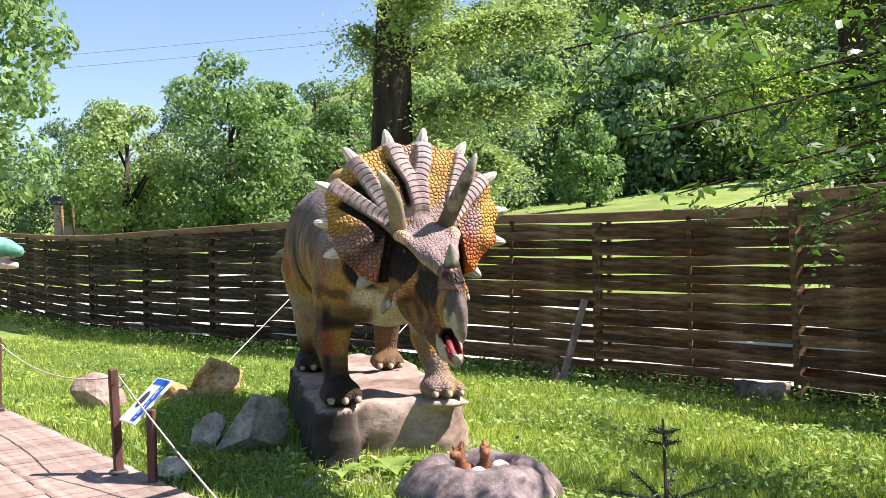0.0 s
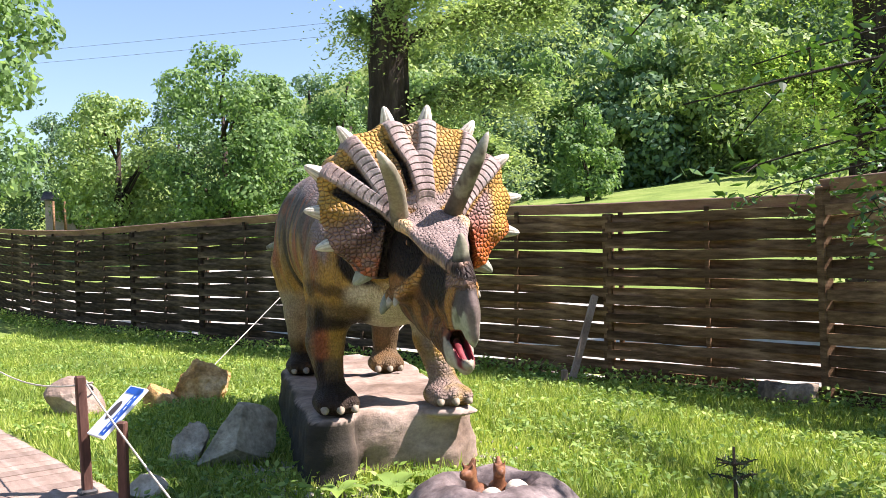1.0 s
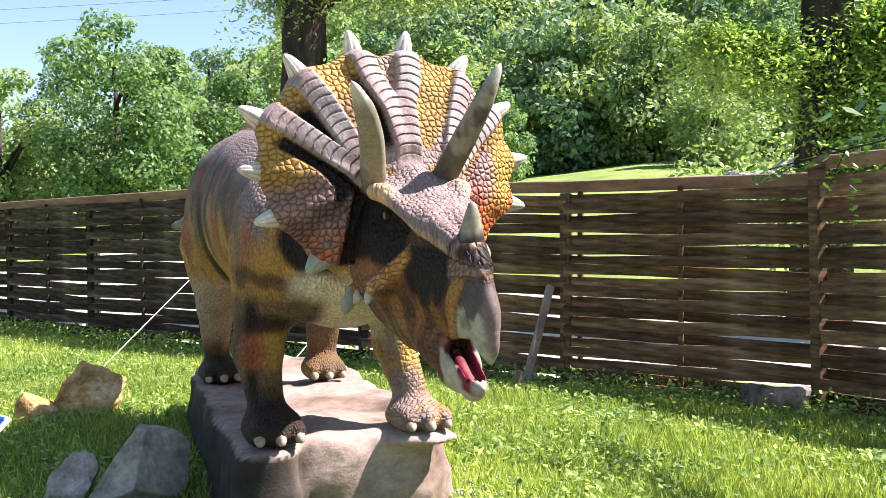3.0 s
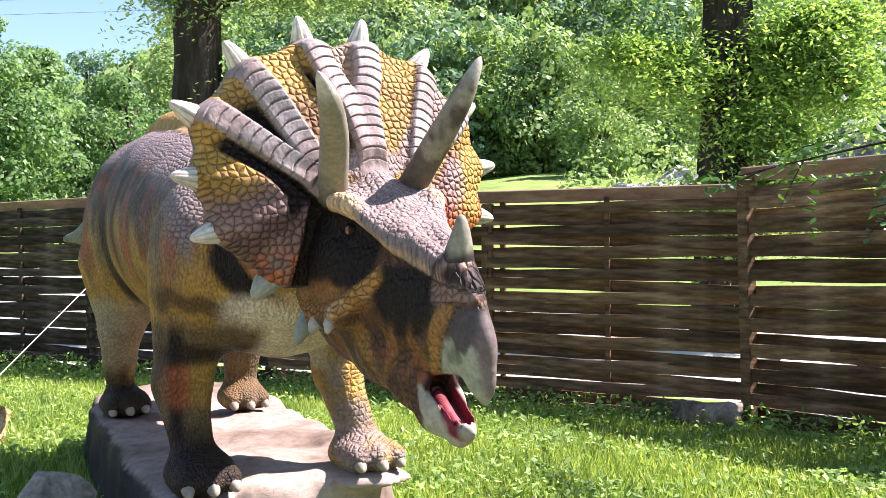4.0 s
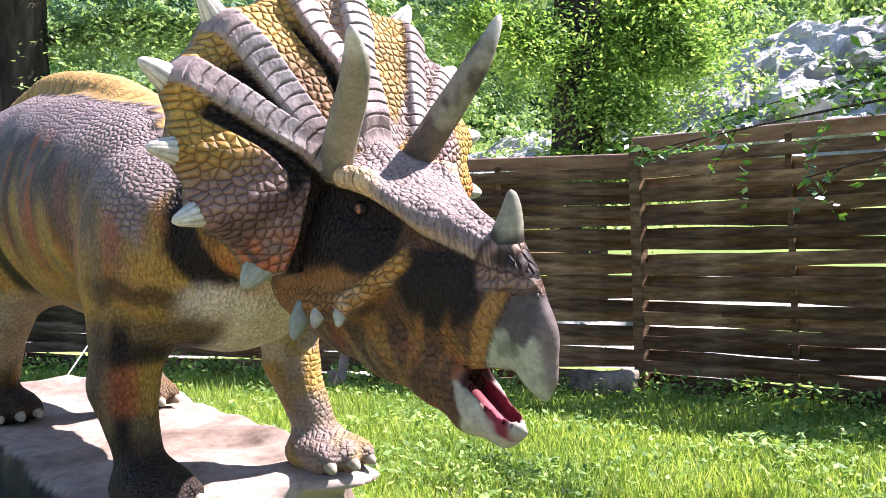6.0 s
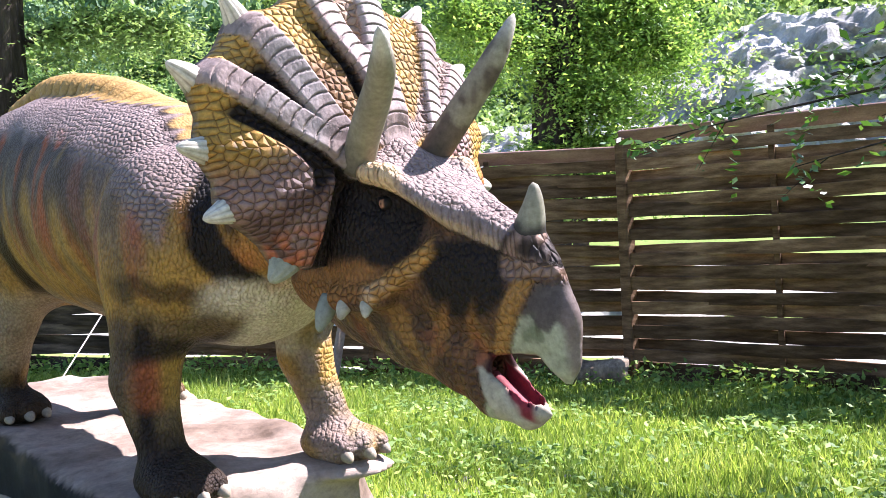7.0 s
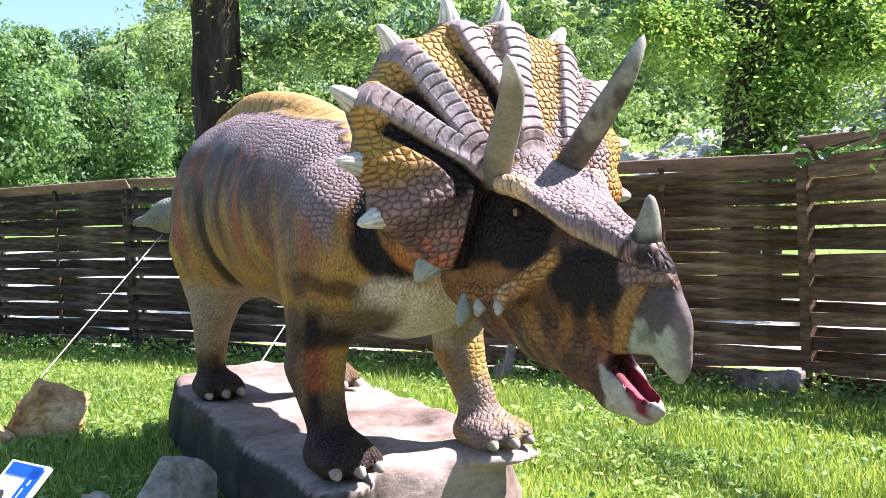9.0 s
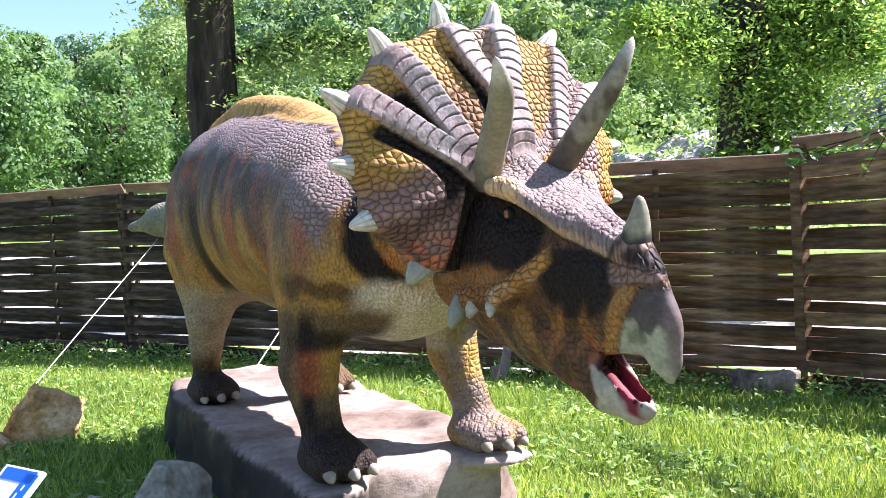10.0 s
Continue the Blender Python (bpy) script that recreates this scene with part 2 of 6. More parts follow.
M_grass = leaf_material("lawn_grass", (0.13, 0.22, 0.035), (0.25, 0.355, 0.06), (0.46, 0.52, 0.16), 0.5, 0.4)
M_weed = leaf_material("broad_lawn_weeds", (0.10, 0.19, 0.04), (0.20, 0.32, 0.065), (0.36, 0.46, 0.13), 0.6, 0.35)


# painted hide: colour, scale and gloss come with the sculpted skin
def hide_material():
    m, t, b = material("painted_sculpted_hide", (0.3, 0.2, 0.15), 0.6, 0.18)
    at = t.nodes.new("ShaderNodeAttribute")
    at.attribute_name = "paint"
    sc = t.nodes.new("ShaderNodeAttribute")
    sc.attribute_name = "scaly"
    v = coords(t)
    grain = noise_fac(t, v, 55, 6, 0.7)
    patch = noise_fac(t, v, 7, 4, 0.6)
    c = mix(t, 1.0, at.outputs["Color"], ramp(t, grain, [(0.28, (0.66, 0.64, 0.62)), (0.72, (1.2, 1.2, 1.2))]), "MULTIPLY")
    c = mix(t, 1.0, c, ramp(t, patch, [(0.3, (0.78, 0.75, 0.72)), (0.7, (1.15, 1.15, 1.12))]), "MULTIPLY")
    sk = t.nodes.new("ShaderNodeAttribute")
    sk.attribute_name = "skin"
    wn2 = node(t, "TexNoise", Scale=14.0, Detail=1.0)
    t.links.new(sk.outputs["Vector"], wn2.inputs["Vector"])
    warp = mix(t, 0.007, sk.outputs["Vector"], wn2.outputs["Color"], "ADD")
    vo = t.nodes.new("ShaderNodeTexVoronoi")
    vo.feature = "DISTANCE_TO_EDGE"
    vo.voronoi_dimensions = "2D"
    vo.inputs["Randomness"].default_value = 0.72
    vo.inputs["Scale"].default_value = 40
    t.links.new(warp, vo.inputs["Vector"])
    dome = ramp(t, vo.outputs["Distance"], [(0.0, (0, 0, 0)), (0.10, (0.36, 0.36, 0.36)), (0.22, (0.72, 0.72, 0.72)), (0.36, (0.94, 0.94, 0.94)), (0.50, (1, 1, 1))])
    strong = t.nodes.new("ShaderNodeMath")
    strong.operation, strong.use_clamp = "POWER", True
    strong.inputs[1].default_value = 2.2
    t.links.new(sc.outputs["Fac"], strong.inputs[0])
    # joints between scales carry their shade as a darker colour
    joint = mix(t, strong.outputs[0], (1, 1, 1), ramp(t, vo.outputs["Distance"], [(0.0, (0.40, 0.34, 0.31)), (0.05, (0.78, 0.75, 0.73)), (0.11, (1.0, 1.0, 1.0)), (0.35, (1.05, 1.05, 1.05))]))
    c = mix(t, 1.0, c, joint, "MULTIPLY")
    ma = t.nodes.new("ShaderNodeMath")
    ma.operation, ma.use_clamp = "ADD", True
    ma.inputs[1].default_value = 1.0
    t.links.new(sc.outputs["Fac"], ma.inputs[0])
    bare = t.nodes.new("ShaderNodeMath")
    bare.operation, bare.use_clamp = "SUBTRACT", True
    t.links.new(ma.outputs[0], bare.inputs[0])
    pos = t.nodes.new("ShaderNodeMath")
    pos.operation = "MAXIMUM"
    pos.inputs[1].default_value = 0.0
    t.links.new(sc.outputs["Fac"], pos.inputs[0])
    t.links.new(pos.outputs[0], bare.inputs[1])
    fold = t.nodes.new("ShaderNodeTexVoronoi")
    fold.inputs["Scale"].default_value = 85
    t.links.new(mix(t, 0.03, coords(t, (1, 1, 0.62)), node(t, "TexNoise", Scale=14.0).outputs["Color"], "ADD"), fold.inputs["Vector"])
    pebble = ramp(t, fold.outputs["Distance"], [(0.1, (1, 1, 1)), (0.45, (0.6, 0.6, 0.6)), (0.75, (0, 0, 0))])
    c = mix(t, bare.outputs[0], c, mix(t, 1.0, c, ramp(t, fold.outputs["Distance"], [(0.35, (1.04, 1.04, 1.04)), (0.72, (0.76, 0.74, 0.72))]), "MULTIPLY"))
    t.links.new(c, b.inputs["Base Color"])
    n1 = node(t, "Bump", Strength=1.0, Distance=0.010)
    t.links.new(mix(t, sc.outputs["Fac"], (0.5, 0.5, 0.5), dome), n1.inputs["Height"])
    n2 = node(t, "Bump", Strength=1.0, Distance=0.007)
    t.links.new(mix(t, bare.outputs[0], (0.5, 0.5, 0.5), pebble), n2.inputs["Height"])
    t.links.new(n1.outputs[0], n2.inputs["Normal"])
    wr = noise_fac(t, coords(t, (1, 1, 0.55)), 30, 3, 0.6)
    n3 = node(t, "Bump", Strength=0.5, Distance=0.010)
    t.links.new(mix(t, bare.outputs[0], (0.5, 0.5, 0.5), wr), n3.inputs["Height"])
    t.links.new(n2.outputs[0], n3.inputs["Normal"])
    bump(t, b, grain, 0.35, 0.005, n3.outputs[0])
    return m


M_hide = hide_material()

# ---------------------------------------------------------------- ground
FENCE = [(3.62, 8.92), (1.71, 10.18), (-0.35, 11.42), (-2.42, 12.62), (-4.35, 14.05), (-6.2, 15.6), (-8.05, 17.15), (-9.9, 18.7), (-11.75, 20.25), (-13.6, 21.8), (-15.5, 23.3)]
WING = [(3.60, 8.84), (4.95, 6.68), (6.25, 4.65), (7.5, 2.6)]


def ground_z(x, y):
    x, y = np.asarray(x, float), np.asarray(y, float)
    near = 0.527 - 0.0442 * x - 0.0405 * y
    near = 0.2 - np.logaddexp(0, (0.2 - near) * 18) / 18 + 0.0
    near = np.maximum(near, -0.12)
    near = near + 0.018 * np.sin(x * 1.9 + 1.2 * np.sin(y * 1.3)) + 0.012 * np.sin(y * 3.1 + x * 2.2)
    r = np.hypot(x, y)
    az = np.degrees(np.arctan2(x, y))
    slope = np.interp(az, [-180, -60, -28, -12, 0, 12, 22, 35, 50, 90, 180], [0, 0.03, 0.055, 0.075, 0.12, 0.13, 0.12, 0.12, 0.14, 0.02, 0])
    far = slope * np.maximum(r - 17, 0)
    hill = np.interp(az, [-180, -40, -22, -6, 8, 25, 45, 70, 180], [0, 0, 0.05, 0.20, 0.34, 0.42, 0.48, 0.1, 0])
    far = far + hill * np.maximum(r - 58, 0) * sstep(58, 90, r)
    far = np.minimum(far, 70 + 0 * far)
    far = far + sstep(22, 50, r) * 0.5 * np.sin(x * 0.13 + 2 * np.sin(y * 0.07))
    k = sstep(14, 24, r)
    return near * (1 - k) + far * k


def ground_mesh():
    rr = np.concatenate([np.linspace(0, 13, 66), np.linspace(13.4, 60, 60), np.linspace(63, 240, 40), [320, 450, 700, 1200, 2500]])
    aa = np.radians(np.linspace(-180, 180, 241)[:-1])
    R, A = np.meshgrid(rr, aa, indexing="ij")
    cx, cy = 0.0, 5.0
    X, Y = cx + R * np.sin(A), cy + R * np.cos(A)
    V = np.stack([X, Y, ground_z(X, Y)], -1).reshape(-1, 3)
    n, m = R.shape
    i, j = np.meshgrid(np.arange(n - 1), np.arange(m), indexing="ij")
    k = (j + 1) % m
    Q = np.stack([i * m + j, i * m + k, (i + 1) * m + k, (i + 1) * m + j], -1).reshape(-1, 4)
    return mesh_np("ground", V, Q, [M_soil], True)


tagged(new("ground", ground_mesh()), "grassy lawn rising to meadow and a wooded hillside", "ground", kind="structure")


def gz(x, y):
    return float(ground_z(x, y))


# ---------------------------------------------------------------- woven board fence
def woven_board(length, seed, bulge, flip, mat):
    """One thin board, bent round its battens."""
    rnd = random.Random(seed)
    n, hh, th = 8, 0.0500 + rnd.uniform(-0.004, 0.004), 0.012
    x = np.linspace(0, length, n + 1)
    off = bulge * np.cos(x / length * 2 * np.pi) * (1 if flip else -1)
    sag = ((0.029 if flip else -0.029) + rnd.uniform(-0.016, 0.016)) * (x / length - 0.5) + 0.004 * np.sin(x * 5 + seed)
    V = []
    for a, o, s in zip(x, off, sag):
        w = hh + rnd.uniform(-0.003, 0.003)
        V += [(a, o - th, s - w), (a, o + th, s - w), (a, o + th, s + w), (a, o - th, s + w)]
    Q = [(k * 4 + j, k * 4 + (j + 1) % 4, k * 4 + 4 + (j + 1) % 4, k * 4 + 4 + j) for k in range(n) for j in range(4)]
    Q += [(3, 2, 1, 0), (n * 4, n * 4 + 1, n * 4 + 2, n * 4 + 3)]
    return mesh_np("board", V, Q, [mat])


BOARDS = {}


def fence_section(a, b, height, number, single, label, post=True):
    # sections from the third on take the darker wood
    mat = M_wood_dark if 2 <= number < 40 else M_wood
    a, b = Vector(a), Vector(b)
    d = b - a
    L = d.length
    turn = math.degrees(math.atan2(d.y, d.x))
    za, zb = gz(*a) - 0.02, gz(*b) - 0.02
    th = thing("fence_section", label, "fence", "woven fence sections", at=pose(a.x, a.y, za, 0, 0, turn))
    pitch = math.atan2(zb - za, L)
    tilt = Matrix.Rotation(-pitch, 4, "Y")
    rnd = random.Random(number)
    rows = int(round((height - 0.05) / 0.098))
    loose = []
    for r in range(rows):
        flip = (r + number) % 2
        key = (r * 7 + number * 3) % 24, flip, round(L, 1), mat.name
        if key not in BOARDS:
            BOARDS[key] = woven_board(L, key[0] * 31 + flip, 0.034, flip, mat)
        z = 0.07 + r * 0.098 + rnd.uniform(-0.008, 0.008)
        m = tilt @ pose(0, rnd.uniform(-0.004, 0.004), z, rnd.uniform(-7, 7), 0, 0)
        if single:
            part("board", BOARDS[key], mat, th, at=m)
        else:
            me = BOARDS[key]
            co = np.empty(len(me.vertices) * 3, np.float32)
            me.vertices.foreach_get("co", co)
            R = np.array(m)
            q = np.array([p.vertices[:] for p in me.polygons])
            loose.append((co.reshape(-1, 3) @ R[:3, :3].T + R[:3, 3], q))
    if loose:
        tagged(part("boards", mesh_np("boards", *merge(loose), [mat]), mat, th), kind="stuff")
    # stout post at the joint with a second upright beside it, thin batten midway
    lean = rnd.uniform(-1.2, 0.6)
    if post:
        bm = box_bm(0.10, 0.10, height + 0.02, (0, -0.02, (height + 0.02) / 2 - 0.06), 0.012)
        part("post", bm, mat, th, at=pose(0, 0, 0, 0, lean, 0))
        bm = box_bm(0.05, 0.04, height - 0.04, (0, -0.055, height / 2), 0.005)
        part("batten", bm, mat, th, at=tilt @ pose(-0.13, 0, 0, 0, rnd.uniform(-1.0, 1), 0))
    bm = box_bm(0.045, 0.035, height, (0, 0, height / 2), 0.005)
    part("batten", bm, mat, th, at=tilt @ pose(L * 0.5, 0, 0, 0, rnd.uniform(-1.5, 1), 0))
    # sloping cap board, its upper edge laid back
    bm = box_bm(L + 0.006, 0.024, 0.125, (L / 2, 0, 0), 0.005)
    side = -1 if number < 40 else 1
    part("cap_board", bm, M_cap, th, "sunlit reddish cap board", at=tilt @ pose(0, 0.03 * side, height + 0.02, -32 * side * -1, 0, 0))
    return th


for i in range(len(FENCE) - 1):
    fence_section(FENCE[i], FENCE[i + 1], 1.93, i, i < 8, "dark-stained woven board fence section standing in grass", i > 0)
for i in range(len(WING) - 1):
    fence_section(WING[i], WING[i + 1], 2.05, i + 40, i < 2, "taller dark-stained woven fence section past the corner", i > 0)

corner = thing("fence_post", "dark wooden post standing at the fence corner", "post", at=pose(3.61, 8.82, gz(3.61, 8.82) - 0.05, 0, -0.4, 20))
part("post", box_bm(0.11, 0.10, 2.09, (0, 0, 1.045), 0.012), M_wood, corner)
brace = thing("fence_brace", "slanting wooden brace propped on the fence", "brace", at=pose(1.27, 9.78, gz(1.27, 9.78) - 0.04, 0, 0, 20))
part("strut", box_bm(0.075, 0.045, 1.10, (0, 0, 0.52), 0.006), M_deck, brace, at=pose(0, 0, 0, -14, 24, 0))
part("peg", box_bm(0.06, 0.06, 0.26, (-0.07, -0.04, 0.08), 0.008), M_deck, brace)

# pale ground strip, added behind the fence so its slits look bright
M_slit_backing = rough_material("pale_slit_backing", (0.36, 0.34, 0.29), (0.48, 0.45, 0.39), (0.60, 0.57, 0.50), 1.5, 30, 0.95, 0.5, 0.01)
TP = []
line = [(9.5, 1.6), (8.2, 4.6), (6.2, 8.2)] + [(a, b) for a, b in FENCE]
for a, b in zip(line[:-1], line[1:]):
    for t in np.linspace(0, 1, 8, endpoint=False):
        TP.append((a[0] + (b[0] - a[0]) * t, a[1] + (b[1] - a[1]) * t))
TP = np.array(TP)
T = np.gradient(TP, axis=0)
T /= np.linalg.norm(T, axis=1)[:, None]
NRM = np.stack([T[:, 1], -T[:, 0]], -1)
NRM *= np.where((NRM * (np.array((5.0, 20.0)) - TP)).sum(1) > 0, 1, -1)[:, None]
rows_ = [TP + NRM * w for w in (0.4, 2.2, 4.4, 7.0, 9.5)]
TV = np.stack(rows_, 1)
TZ = ground_z(TV[..., 0], TV[..., 1]) + 0.012
TV = np.concatenate([TV, TZ[..., None]], -1).reshape(-1, 3)
i, j = np.meshgrid(np.arange(len(TP) - 1), np.arange(4), indexing="ij")
TQ = np.stack([i * 5 + j, (i + 1) * 5 + j, (i + 1) * 5 + j + 1, i * 5 + j + 1], -1).reshape(-1, 4)
tagged(new("road", mesh_np("road", TV, TQ, [M_slit_backing], True)), "pale ground strip added behind the fence to brighten its slits", "road", kind="structure")

# ---------------------------------------------------------------- rock plinth
BODY = Matrix(((0.925, 0.38, 0, 0.1), (0.38, -0.925, 0, 5.7), (0, 0, 1, 0.6), (0, 0, 0, 1)))
BODY_R = np.array([[0.925, 0.38, 0], [0.38, -0.925, 0], [0, 0, 1]])
BODY_O = np.array([0.1, 5.7, 0.6])


def flat_rock(name, outline, z0, z1, seed, h=0.035, rounding=0.06, relief=0.03, grain=2.2, mat=None, strata=0.0, top=None, lip=None):
    """A stone by its ground outline, with chipped sides."""
    O = np.array(outline, float)
    lo, hi = O.min(0) - 0.2, O.max(0) + 0.2

    def f(G):
        p = G[..., :2]
        side = np.full(p.shape[:-1], -1e9, np.float32)
        n = len(O)
        for i in range(n):
            a, b = O[i], O[(i + 1) % n]
            e = b - a
            nrm = np.array([e[1], -e[0]]) / np.hypot(*e)
            side = np.maximum(side, (p - a) @ nrm)
        zt = z1 if top is None else top(G)
        v = np.maximum(G[..., 2] - zt, z0 - G[..., 2])
        flare = 0.03 * (zt - G[..., 2]) / max(z1 - z0, 0.1)
        w = -soft(-(side - flare), -v, rounding)
        w = w + relief * wobble(G, grain, seed) + relief * 0.4 * wobble(G, grain * 3.1, seed + 4)
        if lip is not None:
            w = soft(w, egg(G, *lip), 0.03)
            w = soft(w, np.maximum(limb(G, (-0.27, 5.40, 0.0), (-0.25, 5.44, 0.55), 0.19, 0.155), G[..., 2] - 0.58) + relief * 0.5 * wobble(G, 5, seed), 0.03)
        if strata:
            w = w + strata * np.abs(np.sin(G[..., 2] * 19 + 4.0 * wobble(G, 1.5, seed))) ** 0.5
        return w

    V, Q = surface_net(f, (*lo, z0 - 0.1), (*hi, z1 + 0.2), h)
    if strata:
        # dark brown and ochre paint, plus painted shade, down the flank beside the boulder
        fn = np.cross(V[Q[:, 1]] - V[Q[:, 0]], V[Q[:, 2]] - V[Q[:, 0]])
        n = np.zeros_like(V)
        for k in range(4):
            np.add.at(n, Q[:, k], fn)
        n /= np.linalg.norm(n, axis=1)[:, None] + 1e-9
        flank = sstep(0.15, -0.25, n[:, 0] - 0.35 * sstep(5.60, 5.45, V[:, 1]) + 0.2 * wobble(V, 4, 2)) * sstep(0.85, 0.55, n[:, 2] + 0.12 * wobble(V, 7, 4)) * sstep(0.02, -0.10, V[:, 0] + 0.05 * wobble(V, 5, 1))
        # front pillar darkened too, in place of the shadow on it
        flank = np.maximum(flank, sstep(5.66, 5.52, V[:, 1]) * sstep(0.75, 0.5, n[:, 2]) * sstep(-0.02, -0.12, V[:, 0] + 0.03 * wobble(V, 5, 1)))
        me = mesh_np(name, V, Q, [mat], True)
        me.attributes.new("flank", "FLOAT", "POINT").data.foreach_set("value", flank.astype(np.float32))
        return me
    return mesh_np(name, V, Q, [mat], True)


slab_out = [(-0.40, 5.42), (0.45, 5.72), (0.58, 5.92), (0.32, 6.70), (0.05, 7.5), (-0.30, 8.4), (-0.85, 8.7), (-1.32, 8.35), (-1.21, 7.6), (-0.70, 6.2), (-0.46, 5.50)]
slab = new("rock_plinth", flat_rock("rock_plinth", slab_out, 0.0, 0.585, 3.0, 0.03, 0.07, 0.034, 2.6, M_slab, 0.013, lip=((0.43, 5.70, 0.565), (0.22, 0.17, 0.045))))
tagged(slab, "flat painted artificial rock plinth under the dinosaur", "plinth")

# ---------------------------------------------------------------- horned dinosaur statue
HEAD_O = np.array([0.4078, 4.9572, 1.7067])
HEAD_R = np.array([[0.9189, 0.3904, -0.0567], [0.3912, -0.9203, 0.0044], [0.0505, 0.0262, 0.9984]])

MAUVE, GREY = np.array((0.268, 0.206, 0.190)), np.array((0.30, 0.27, 0.25))
DARK, RUST = np.array((0.014, 0.009, 0.007)), np.array((0.26, 0.075, 0.028))
OCHRE, OLIVE = np.array((0.42, 0.243, 0.052)), np.array((0.24, 0.17, 0.07))
CREAM, BONE = np.array((0.55, 0.48, 0.37)), np.array((0.64, 0.60, 0.52))


def lerp(a, b, k):
    return a + (b - a) * np.asarray(k)[..., None]


def back_z(y):
    return np.interp(y, [-2.6, -2.3, -1.9, -1.5, -1.15, -0.87, -0.5, -0.2, 0.2], [1.40, 1.60, 1.67, 1.65, 1.58, 1.50, 1.38, 1.26, 1.16])


def body_field(G):
    S = np.stack([np.abs(G[..., 0]), G[..., 1], G[..., 2]], -1)
    core = blend(G, [
        egg(G, (0, -1.72, 1.10), (0.50, 0.70, 0.54)), egg(G, (0, -1.25, 1.08), (0.49, 0.62, 0.52)), egg(G, (0, -0.85, 1.02), (0.50, 0.80, 0.49)),
        egg(G, (0, -0.08, 0.88), (0.42, 0.48, 0.40)), limb(G, (0, 0.05, 0.96), (0, 0.58, 0.97), 0.33, 0.19),
        limb(G, (0, -2.15, 1.12), (-0.12, -2.75, 1.10), 0.30, 0.15), limb(G, (-0.12, -2.75, 1.10), (-0.26, -3.08, 1.06), 0.15, 0.09),
        limb(G, (-0.26, -3.08, 1.06), (-0.44, -3.26, 1.02), 0.09, 0.025)], 0.12)
    core = soft(core, egg(S, (0.31, -1.82, 0.95), (0.22, 0.40, 0.50)), 0.10)
    core = soft(core, egg(S, (0.34, -0.12, 0.86), (0.19, 0.28, 0.36)), 0.10)
    legs = [
        [(-0.36, -0.10, 0.75, 0.175), (-0.41, -0.11, 0.42, 0.108), (-0.39, -0.04, 0.13, 0.080)],
        [(0.22, -0.10, 0.72, 0.150), (0.25, -0.07, 0.42, 0.100), (0.33, -0.02, 0.12, 0.082)],
        [(-0.34, -1.80, 0.85, 0.225), (-0.36, -1.76, 0.50, 0.108), (-0.34, -1.93, 0.16, 0.076)],
        [(0.33, -1.75, 0.85, 0.225), (0.32, -1.62, 0.50, 0.125), (0.31, -1.72, 0.16, 0.086)]]
    feet = [(-0.38, 0.03, 0.06), (0.325, 0.04, 0.05), (-0.33, -1.87, 0.06), (0.30, -1.66, 0.06)]
    for leg, foot in zip(legs, feet):
        g = soft(limb(G, leg[0][:3], leg[1][:3], leg[0][3], leg[1][3]), limb(G, leg[1][:3], leg[2][:3], leg[1][3], leg[2][3]), 0.05)
        g = soft(g, egg(G, foot, (0.145, 0.17, 0.085)), 0.06)
        for k in (-1, 0, 1):
            g = soft(g, egg(G, (foot[0] + 0.085 * k, foot[1] + 0.12 - 0.02 * abs(k), 0.05), (0.05, 0.09, 0.055)), 0.02)
        core = soft(core, g, 0.05)
    # scalloped ridge down the back
    y = G[..., 1]
    ph = np.abs(np.sin(y * np.pi / 0.09))
    rz = back_z(y) - 0.02
    ridge = np.sqrt((G[..., 0] / 1.35) ** 2 + (G[..., 2] - rz) ** 2) - (0.078 + 0.022 * ph)
    ridge = np.maximum(ridge, np.maximum(y - 0.15, -2.55 - y) * 0.5)
    core = soft(core, ridge, 0.012)
    # soft muscle and skin folds
    core = core + 0.010 * wobble(G, 5.0, 1.0) + 0.004 * np.sin(G[..., 1] * 55 + 3 * wobble(G, 3, 2)) * sstep(1.2, 0.8, G[..., 2]) * sstep(0.5, 0.6, G[..., 2])
    return core


